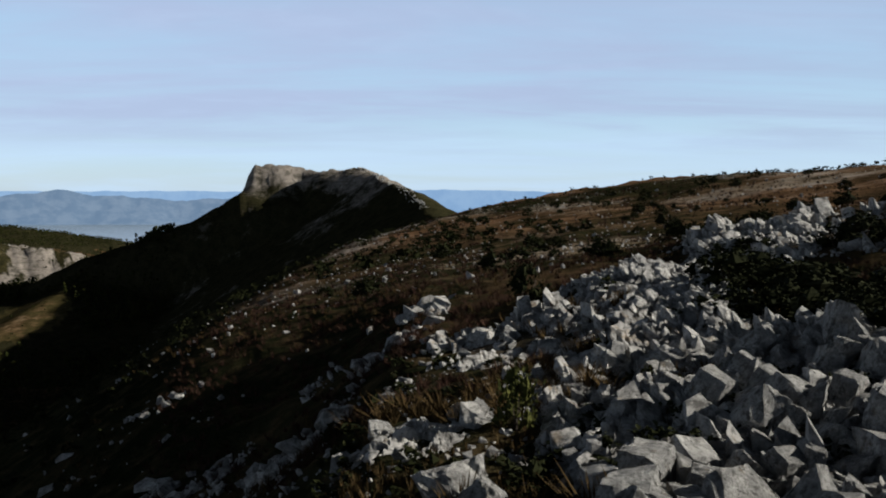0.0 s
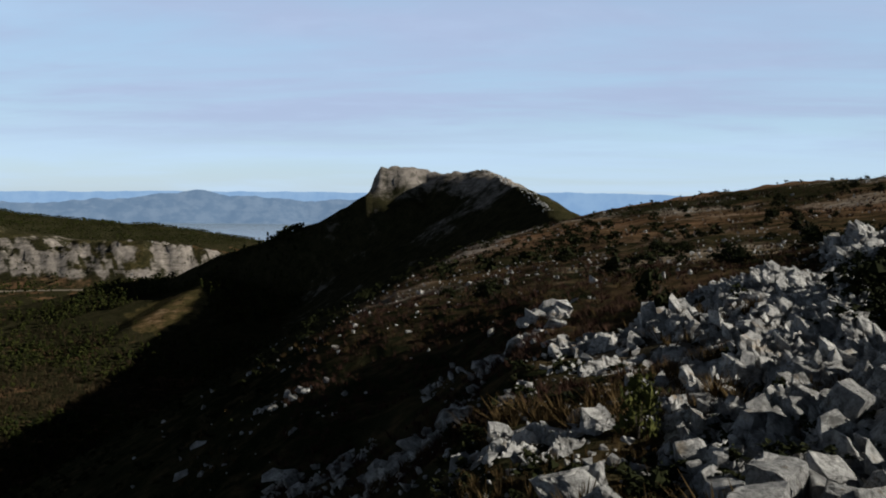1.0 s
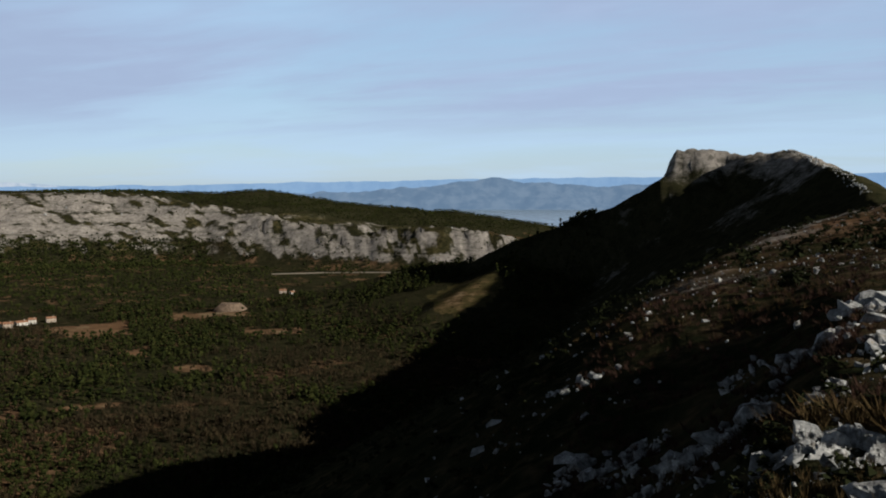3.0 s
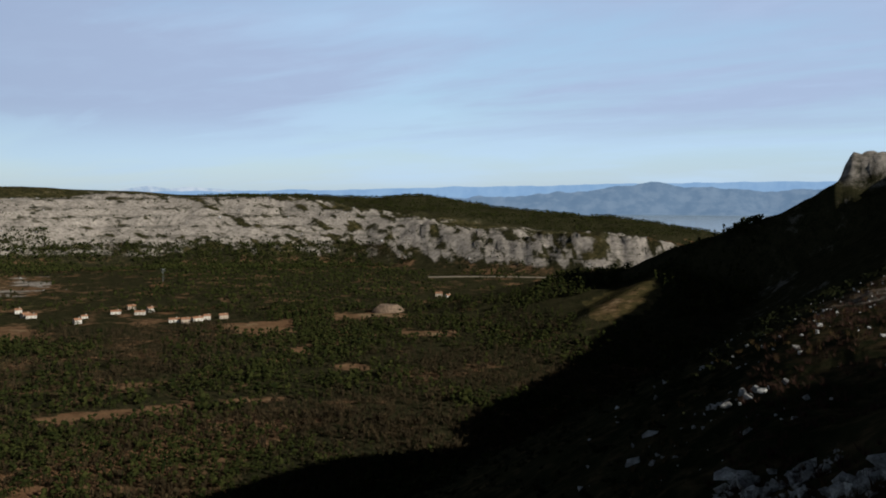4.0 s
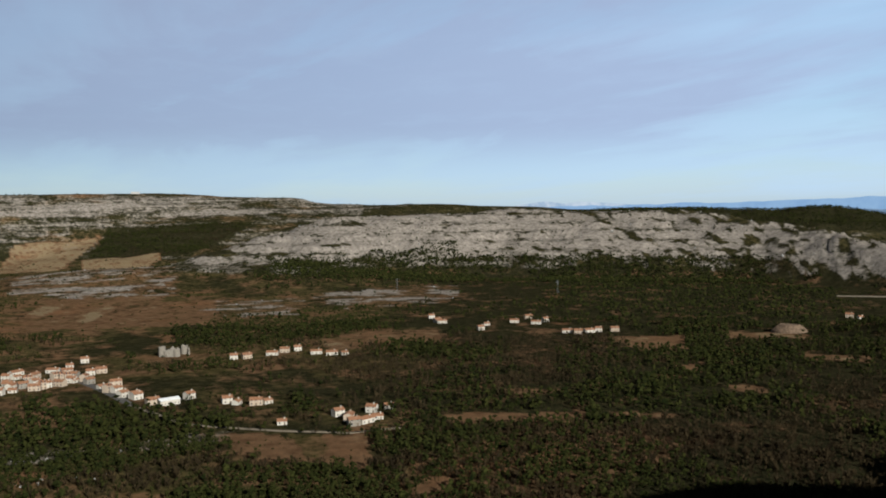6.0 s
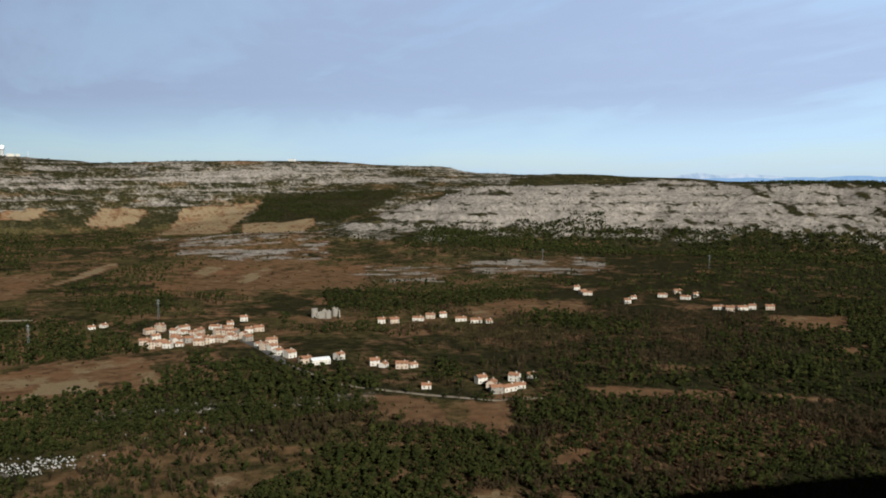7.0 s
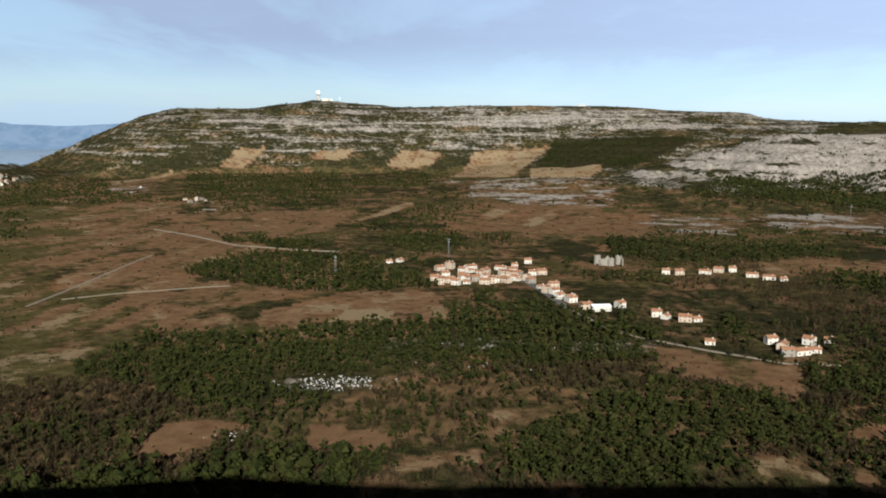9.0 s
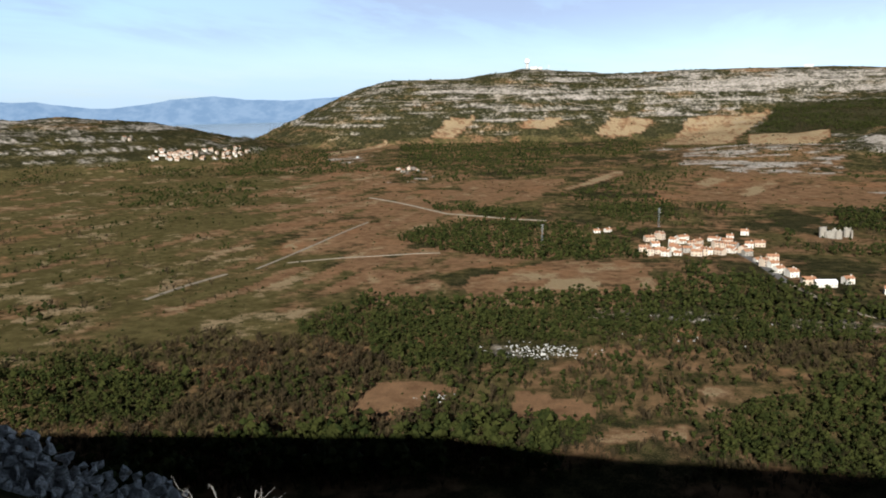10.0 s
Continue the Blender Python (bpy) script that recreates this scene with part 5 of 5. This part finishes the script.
    coarse = [rock_mesh(g, 0, 11) for _ in range(12)]
    x, y = throw(9000, -34, 24, 20, 330, 0.0)
    m = masks(x, y, height(x, y))[0]
    keep = (x > shelf_edge(y) - 10) & (m["rock"] + 0.35 * fbm(x, y, 7, 3, 145) > RNG.uniform(0.15, 0.9, len(x)))
    x, y = x[keep], y[keep]
    s = np.clip(RNG.lognormal(math.log(0.11), 0.5, len(x)), 0.05, 0.4) * (np.hypot(x, y) / 40) ** 0.6
    scatter("rubble", "pale stones scattered over the dry slope", "stones", ROCK, coarse, np.stack([x, y, height(x, y) + s * 0.1], -1), s, tilt=0.2)
    # pale stones along the brow of the slope
    y = RNG.uniform(0, 1, 900) ** 0.7 * 270 + 35
    x = shelf_edge(y) + RNG.normal(1.5, 3.2, 900) * (1 + y / 150)
    ok = fbm(x, y, 12, 3, 58) > 0.15
    x, y = x[ok], y[ok]
    s = np.clip(RNG.lognormal(math.log(0.10), 0.5, len(x)), 0.05, 0.4) * (0.6 + y / 170)
    scatter("rubble", "sunlit pale stones along the brow of the ridge", "stones", ROCK, coarse, np.stack([x, y, height(x, y) + s * 0.1], -1), s, tilt=0.2)
    # pale boulders where the ridge runs on to the peak, and along the peak's bare shoulder
    u = RNG.uniform(0, 1, 420)
    az, r = 3.9 - 4.6 * u + RNG.normal(0, 0.22, 420), 318 + 22 * u + RNG.normal(0, 9, 420)
    v = RNG.uniform(0, 1, 260)
    az, r = np.concatenate([az, 0.9 + 4.6 * v + RNG.normal(0, 0.1, 260)]), np.concatenate([r, np.interp(0.9 + 4.6 * v, [0.5, 1.8, 5.3], [500, 640, 850]) + RNG.normal(0, 7, 260)])
    x, y = -r * np.sin(np.radians(az)), r * np.cos(np.radians(az))
    s = np.clip(RNG.lognormal(math.log(0.7), 0.5, len(x)), 0.3, 2.2) * (r / 380)
    scatter("rubble", "pale sunlit boulders along the crest towards the peak", "stones", ROCK, coarse, np.stack([x, y, height(x, y) + s * 0.12], -1), s, tilt=0.2)
    # rocky ground down in the valley and on the far slopes
    x, y = throw(14000, 20, 133, 330, 2300, 0.0)
    m = masks(x, y, height(x, y))[0]
    keep = m["rock"] > RNG.uniform(0.30, 1.1, len(x))
    x, y = x[keep], y[keep]
    s = np.clip(RNG.lognormal(math.log(1.4), 0.45, len(x)), 0.5, 4.5) * (np.hypot(x, y) / 700) ** 0.5
    for az, r, n, wide, deep in ((97.0, 440, 230, 26, 12), (84.5, 515, 40, 45, 6), (88, 470, 26, 30, 8), (104, 372, 16, 10, 5)):
        c = heading(az, r)
        d = Vector((-math.sin(radians(az)), math.cos(radians(az)), 0))
        u, v = RNG.normal(0, wide / 2, n), RNG.normal(0, deep / 2, n)
        x = np.concatenate([x, c.x + d.y * u + d.x * v])
        y = np.concatenate([y, c.y - d.x * u + d.y * v])
        s = np.concatenate([s, np.clip(RNG.lognormal(math.log(0.95), 0.45, n), 0.35, 2.1)])
    scatter("valley_stones", "white limestone boulders in clearings and on slopes", "stones", ROCK, coarse, np.stack([x, y, height(x, y) + s * 0.12], -1), s, tilt=0.2)


grow_woods()
grow_ridge_plants()
dead_shrub()
lay_stones()

# ---- buildings ----


def box(bm, x0, x1, y0, y1, z0, z1):
    v = [bm.verts.new(c) for c in ((x0, y0, z0), (x1, y0, z0), (x1, y1, z0), (x0, y1, z0), (x0, y0, z1), (x1, y0, z1), (x1, y1, z1), (x0, y1, z1))]
    for f in ((3, 2, 1, 0), (4, 5, 6, 7), (0, 1, 5, 4), (1, 2, 6, 5), (2, 3, 7, 6), (3, 0, 4, 7)):
        bm.faces.new([v[i] for i in f])
    return v


def gable_walls(w, d, h, rise):
    bm = bmesh.new()
    a, b = w / 2, d / 2
    pts = [(-a, -b, -1.5), (a, -b, -1.5), (a, b, -1.5), (-a, b, -1.5), (-a, -b, h), (a, -b, h), (a, b, h), (-a, b, h), (-a, 0, h + rise), (a, 0, h + rise)]
    v = [bm.verts.new(p) for p in pts]
    for f in ((3, 2, 1, 0), (0, 1, 5, 4), (2, 3, 7, 6), (1, 2, 6, 9, 5), (3, 0, 4, 8, 7), (4, 5, 9, 8), (7, 8, 9, 6)):
        bm.faces.new([v[i] for i in f])
    return bm


def roof_slab(w, d, h, rise, over, side):
    """One sloping side of a tiled roof, with thickness and shallow tile rolls."""
    bm = bmesh.new()
    b = d / 2 + over
    z0 = h + 0.12 - rise * over / (d / 2)
    n = max(6, int(w / 0.9))
    xs = np.linspace(-w / 2 - over * 0.6, w / 2 + over * 0.6, 2 * n + 1)
    top, low = [], []
    for i, x in enumerate(xs):
        e = 0.07 if i % 2 else 0.0
        top.append((bm.verts.new((x, side * b, z0 + e)), bm.verts.new((x, 0, h + rise + 0.14 + e))))
        low.append((bm.verts.new((x, side * b, z0 - 0.16)), bm.verts.new((x, 0, h + rise - 0.02))))
    for a, c in zip(range(2 * n), range(1, 2 * n + 1)):
        for f in ((top[a][0], top[c][0], top[c][1], top[a][1]), (low[a][1], low[c][1], low[c][0], low[a][0]), (low[a][0], low[c][0], top[c][0], top[a][0])):
            bm.faces.new(f)
    for i in (0, 2 * n):
        bm.faces.new((top[i][0], top[i][1], low[i][1], low[i][0]))
    bmesh.ops.recalc_face_normals(bm, faces=bm.faces)
    return bm


def house(w, d, h, rise, wall_mat, roof_mat, storeys, label, chimney=True):
    """A village house: walls, two roof sides, windows with shutters, door, chimney."""
    root = new("house")
    part("wall", gable_walls(w, d, h, rise), wall_mat, root)
    for side in (-1, 1):
        part("roof", roof_slab(w, d, h, rise, 0.45, side), roof_mat, root)
    n = max(2, int(w / 3.2))
    for s in range(storeys):
        z = 1.0 + s * 2.75
        for side in (-1, 1):
            for i in range(n):
                x = (i + 0.5) * w / n - w / 2
                if s == 0 and i == n // 2 and side == -1:
                    bm = bmesh.new(); box(bm, x - 0.55, x + 0.55, -d / 2 - 0.06, -d / 2 + 0.1, 0, 2.1)
                    part("door", bm, WOOD, root, "dark wooden door")
                    continue
                y = side * d / 2
                bm = bmesh.new()
                box(bm, x - 0.5, x + 0.5, y - 0.05, y + 0.05, z, z + 1.3)
                win = part("window", bm, GLASS, root, "dark window pane")
                bm = bmesh.new()
                box(bm, x - 0.62, x + 0.62, y - 0.12, y + 0.12, z - 0.12, z)
                part("sill", bm, CONCRETE, win)
    if chimney:
        bm = bmesh.new()
        box(bm, w * 0.2, w * 0.2 + 0.7, -d * 0.18, -d * 0.18 + 0.7, h, h + rise + 0.9)
        box(bm, w * 0.2 - 0.12, w * 0.2 + 0.82, -d * 0.18 - 0.12, -d * 0.18 + 0.82, h + rise + 0.9, h + rise + 1.05)
        part("chimney", bm, wall_mat, root)
    return tagged(root, label, "house", "village houses")


def stand(az, r, turn, sink=0.0):
    c = heading(az, r)
    return Matrix.Translation((c.x, c.y, float(height(c.x, c.y)) - sink)) @ Matrix.Rotation(radians(turn), 4, "Z")


def build_village():
    kinds = [house(8, 6, 4.8, 1.6, RENDER_WHITE, TILES, 2, "white rendered village house with an orange tiled roof"),
             house(10, 6.5, 4.6, 1.6, RENDER_WARM, TILES, 2, "long ochre village house with an orange tiled roof"),
             house(7, 5.5, 2.9, 1.4, RENDER_WHITE, TILES, 1, "small white cottage with a clay tile roof"),
             house(8.5, 6, 5.0, 1.5, STONEWALL, TILES, 2, "old rubble-stone house with a clay tile roof"),
             house(6, 6, 6.4, 1.4, RENDER_WARM, TILES, 3, "tall narrow ochre house with a tiled roof"),
             house(12, 6.5, 3.6, 1.5, RENDER_WHITE, TILES, 1, "long low white farmhouse with an orange roof")]
    hall = house(20, 11, 5.0, 1.8, RENDER_WHITE, SHEETROOF, 1, "large white hall with a pale sheet roof", False)
    g = np.random.default_rng(23)
    spots = [(72.5, down(13.6), 0, 2), (68.9, down(13.3), 30, 0), (66.7, down(13.15), -20, 0), (65.6, down(12.95), 10, 2), (67.9, down(13.95), 15, 3), (67.1, down(13.8), 40, 5),
             (66.3, down(13.6), 5, 2), (68.2, down(13.6), 80, 1), (75.9, down(12.1), 10, 0), (75.3, down(12.2), 60, 2), (74.1, down(12.3), 0, 1), (73.4, down(12.25), 30, 2),
             (78.2, down(11.7), 40, 0), (80.4, down(11.9), 20, 1), (81.3, down(11.5), 30, 0), (75.4, down(9.3), 0, 0), (74.6, down(9.3), 20, 1), (73.0, down(9.15), -10, 5),
             (72.2, down(9.0), -10, 1), (71.4, down(8.95), 10, 0), (70.2, down(9.25), 0, 5), (69.2, down(9.4), 0, 5), (68.4, down(9.45), 20, 2), (62.7, down(7.2), 10, 0),
             (62.3, down(7.5), 30, 1), (62.0, down(7.55), 0, 5), (59.5, down(8.05), 20, 0), (59.1, down(7.75), 10, 2), (57.3, down(7.6), 0, 5), (56.4, down(7.35), 15, 1),
             (55.9, down(7.7), -10, 5), (55.3, down(7.55), 30, 0), (53.9, down(8.3), 5, 5), (53.2, down(8.35), 0, 1), (52.5, down(8.2), 20, 5), (51.9, down(8.1), 0, 0),
             (50.9, down(8.05), 10, 1), (37.1, down(6.95), 0, 1), (36.5, down(7.0), 30, 2), (93.3, down(8.9), 10, 2), (92.6, down(8.85), 40, 2)]
    # the village proper: a dense knot of houses and a street that runs down from it
    for i in range(34):
        u = (i + 0.5) / 34
        az = 84.6 + 5.8 * u + g.normal(0, 0.25)
        el = 9.0 + 1.25 * g.uniform(0, 1) + 0.35 * u
        spots.append((az, down(el), g.uniform(-40, 60), int(g.integers(0, 6))))
    for i in range(8):
        u = i / 7
        spots.append((84.8 - 3.3 * u + g.normal(0, 0.12), down(9.9 + 1.5 * u + g.normal(0, 0.1)), 40 + g.normal(0, 10), int(g.integers(0, 5))))
    spots += [(84.2, down(8.9), 0, 0), (83.3, down(9.6), 10, 1), (83.9, down(9.7), 0, 0), (82.5, down(10.5), 10, 1)]
    first = set()
    for az, r, turn, k in spots:
        m = stand(az, r, turn + az)
        if k not in first:
            first.add(k)
            kinds[k].matrix_world = m @ Matrix.Scale(0.86, 4)
        else:
            copy_thing(kinds[k], m)
    hall.matrix_world = stand(79.45, down(11.95), 79 + 20) @ Matrix.Scale(0.68, 4)
    # the far town at the foot of the western hill
    for i in range(62):
        u = g.uniform(0, 1)
        az = 115.3 + 6.2 * u
        o = copy_thing(kinds[int(g.integers(0, 6))], stand(az, math.hypot(*reach(az, g.uniform(-3.85, -3.2))), g.uniform(0, 180)))
        tagged(o, "pale house in the far hillside town", "house", "far town houses")
    for az, r in ((122.6, 1890), (122.9, 1900), (106.1, 1540), (105.4, 1525), (104.9, 1500), (105.8, 1490)):
        copy_thing(kinds[int(g.integers(0, 6))], stand(az, r, g.uniform(0, 180)))


def build_ruin():
    """A ruined stone castle: broken curtain walls and a stump of a tower."""
    root = new("castle_ruin")
    root.matrix_world = stand(79.0, down(8.75), 79)
    g = np.random.default_rng(2)
    for i in range(7):
        a = i * 0.75
        x, y = 13 * math.cos(a), 8 * math.sin(a)
        bm = bmesh.new()
        n = 6
        for k in range(n):
            box(bm, -4.4 + 8.8 * k / n, -4.4 + 8.8 * (k + 1) / n - 0.01, -0.6, 0.6, -2, g.uniform(3.2, 7.5))
        o = part("curtain_wall", bm, STONEWALL, root)
        o.location, o.rotation_euler = (x, y, 0), (0, 0, a + math.pi / 2)
    for x, y, h in ((-11, -4, 9.5), (9, 5, 8), (2, -8, 6.5)):
        bm = bmesh.new()
        tops = [h + g.uniform(-1, 0.8) for _ in range(10)]
        ring = [[bm.verts.new((rr * math.cos(k * 0.6283), rr * math.sin(k * 0.6283), z)) for rr, z in ((3.2, -2), (3.2, tops[k]), (2.2, tops[k] - 0.1), (2.2, -2))] for k in range(10)]
        for k in range(10):
            a, b = ring[k], ring[(k + 1) % 10]
            for i in range(4):
                bm.faces.new((a[i], b[i], b[(i + 1) % 4], a[(i + 1) % 4]))
        o = part("tower", bm, STONEWALL, root, "broken round tower stump")
        o.location = (x, y, 0)
    tagged(root, "ruined castle of pale rubble stone above the village", "ruin")


def build_radar():
    root = new("radar_tower")
    root.matrix_world = stand(97.75, 2462, 97)
    bm = bmesh.new()
    bmesh.ops.create_cone(bm, cap_ends=True, segments=12, radius1=4.0, radius2=3.4, depth=15, matrix=Matrix.Translation((0, 0, 6.5)))
    part("shaft", bm, CONCRETE, root)
    bm = bmesh.new()
    bmesh.ops.create_cone(bm, cap_ends=True, segments=16, radius1=4.2, radius2=6.0, depth=2.0, matrix=Matrix.Translation((0, 0, 15)))
    part("platform", bm, CONCRETE, root)
    bm = bmesh.new()
    bmesh.ops.create_icosphere(bm, subdivisions=3, radius=6.4, matrix=Matrix.Translation((0, 0, 20.5)))
    part("radome", bm, DOME, root, "white faceted radar dome")
    bm = bmesh.new()
    box(bm, 9, 27, -5, 5, -2, 5); box(bm, 30, 40, -4, 4, -2, 4)
    part("annex", bm, RENDER_WHITE, root, "flat-roofed pale service building")
    tagged(root, "white radar dome on a concrete tower on the hilltop", "tower")
    mast = new("radio_mast")
    mast.matrix_world = stand(96.4, 2470, 0)
    bm = bmesh.new()
    for a in range(3):
        x, y = 0.9 * math.cos(a * 2.094), 0.9 * math.sin(a * 2.094)
        box(bm, x - 0.12, x + 0.12, y - 0.12, y + 0.12, -1, 16)
    for z in range(1, 16, 2):
        box(bm, -0.95, 0.95, -0.06, 0.06, z, z + 0.1)
        box(bm, -0.06, 0.06, -0.95, 0.95, z + 0.6, z + 0.7)
    part("lattice", bm, STEEL, mast)
    tagged(mast, "thin steel lattice radio mast on the hilltop", "mast")
    hut = new("summit_hut")
    hut.matrix_world = stand(81.0, 2530, 81)
    bm = bmesh.new(); box(bm, -11, 11, -4, 4, -2, 5)
    part("wall", bm, CONCRETE, hut)
    bm = bmesh.new(); box(bm, -12, 12, -5, 5, 5, 5.6)
    part("roof", bm, STEEL, hut)
    tagged(hut, "low grey concrete hut on the skyline", "hut")


def build_poles():
    def pole():
        root = new("power_pole")
        bm = bmesh.new()
        for sx in (-1, 1):
            for sy in (-1, 1):
                lo = [bm.verts.new((sx * 0.8 + dx, sy * 0.8 + dy, -1)) for dx, dy in ((-.05, -.05), (.05, -.05), (.05, .05), (-.05, .05))]
                hi = [bm.verts.new((sx * 0.2 + dx, sy * 0.2 + dy, 19)) for dx, dy in ((-.05, -.05), (.05, -.05), (.05, .05), (-.05, .05))]
                for i in range(4):
                    bm.faces.new((lo[i], lo[(i + 1) % 4], hi[(i + 1) % 4], hi[i]))
        for z in range(1, 18, 2):
            k = 0.8 - 0.6 * z / 19
            box(bm, -k, k, -k - 0.03, -k + 0.03, z, z + 0.06)
            box(bm, -k, k, k - 0.03, k + 0.03, z, z + 0.06)
        part("lattice", bm, STEEL, root)
        for z in (15.5, 18):
            bm = bmesh.new(); box(bm, -2.4, 2.4, -0.12, 0.12, z, z + 0.15)
            arm = part("cross_arm", bm, STEEL, root)
            for x in (-2.2, 0.9, 2.2):
                bm = bmesh.new()
                bmesh.ops.create_cone(bm, cap_ends=True, segments=8, radius1=0.16, radius2=0.1, depth=0.9, matrix=Matrix.Translation((x, 0, z - 0.4)))
                part("insulator", bm, CONCRETE, arm)
        return tagged(root, "grey steel lattice power pole in the valley", "power pole", "power poles")
    p = pole()
    places = ((89.4, down(8.6)), (64.9, 1380), (54.5, 1300), (96.8, 760))
    p.matrix_world = stand(*places[0], 30)
    for az, r in places[1:]:
        copy_thing(p, stand(az, r, 30))


def ribbon(name, label, pts, width, mat, lift=0.35, category="road"):
    """A road or track laid over the land along headings and distances."""
    way = [heading(*p) for p in pts]
    bm = bmesh.new()
    last = None
    for p, q in zip(way, way[1:]):
        n = max(2, int((q - p).length / 8))
        d = (q - p).normalized()
        s = Vector((-d.y, d.x, 0)) * width / 2
        for i in range(n + 1):
            c = p + (q - p) * (i / n)
            zz = max(float(height(c.x + k * s.x, c.y + k * s.y)) for k in (-1, 0, 1)) + lift
            row = [bm.verts.new((c.x - s.x * 1.15, c.y - s.y * 1.15, zz - 0.8)), bm.verts.new((c.x - s.x, c.y - s.y, zz)),
                   bm.verts.new((c.x + s.x, c.y + s.y, zz)), bm.verts.new((c.x + s.x * 1.15, c.y + s.y * 1.15, zz - 0.8))]
            if last:
                for k in range(3):
                    bm.faces.new((last[k], row[k], row[k + 1], last[k + 1]))
            last = row
    bmesh.ops.recalc_face_normals(bm, faces=bm.faces)
    o = part(name, bm, mat)
    tagged(o, label, category, kind="structure")


def build_roads():
    ribbon("road", "pale valley road under the cliffs", [(37.8, 1326), (34.6, 1334), (32.6, 1334), (28.2, 1324)], 11, ROADMAT)
    ribbon("road", "grey village street", [(86.0, down(9.2)), (84.6, down(10.0)), (83.0, down(10.9)), (81.6, down(11.9))], 6, ASPHALT)
    ribbon("road", "pale lane past the fields", [(81.6, down(11.9)), (78.7, down(13.1)), (75.5, down(13.6)), (72.6, down(14.0)), (68, down(14.4)), (64.9, down(14.2))], 2.6, ROADMAT)
    ribbon("road", "pale gravel track over the plain", [(108.0, down(6.55)), (105.5, down(7.1)), (103, down(7.75)), (99.0, down(8.1)), (96.5, down(8.2))], 4, ROADMAT)
    ribbon("road", "narrow farm track across the plain", [(122.5, down(12.2)), (120, down(11.5)), (117.4, down(10.9))], 3.5, ROADMAT)
    ribbon("road", "narrow red farm track across the plain", [(115.5, down(10.7)), (112, down(9.5)), (108.2, down(8.2))], 2.2, ROADMAT)
    ribbon("road", "pale farm lane to the wood", [(113.5, down(10.45)), (110, down(10.3)), (105, down(10.2)), (103.5, down(10.2))], 2.4, ROADMAT)
    ribbon("road", "hillside terrace road on the far hill", [(108.0, 2345), (104, 2345), (100, 2330), (95, 2310)], 9, ROADMAT)
    ribbon("road", "pale track along the far hill", [(107, 2260), (102, 2270), (97, 2275), (93, 2265)], 6, ROADMAT)


def build_heap():
    """A cut bank of pale gravel beside the fields."""
    root = new("gravel_heap")
    root.matrix_world = stand(40.4, 948, 40)
    a = np.arange(0, 2 * math.pi, 2 * math.pi / 20)
    bm = bmesh.new()
    rings = []
    g = np.random.default_rng(9)
    for k, (rr, z) in enumerate(((16, -1), (14.5, 2), (12, 5), (9, 7.5), (8, 7.8))):
        rings.append([bm.verts.new((rr * math.cos(t) * (1.15 + g.normal(0, .04)), rr * 0.7 * math.sin(t) * (1 + g.normal(0, .05)), z + g.normal(0, .35))) for t in a])
    for p, q in zip(rings, rings[1:]):
        for i in range(20):
            bm.faces.new((p[i], p[(i + 1) % 20], q[(i + 1) % 20], q[i]))
    bm.faces.new(rings[-1])
    part("heap", bm, GRAVEL, root)
    tagged(root, "brown flat-topped heap of gravel beside brown fields", "gravel heap")


build_village()
build_ruin()
build_radar()
build_poles()
build_roads()
build_heap()
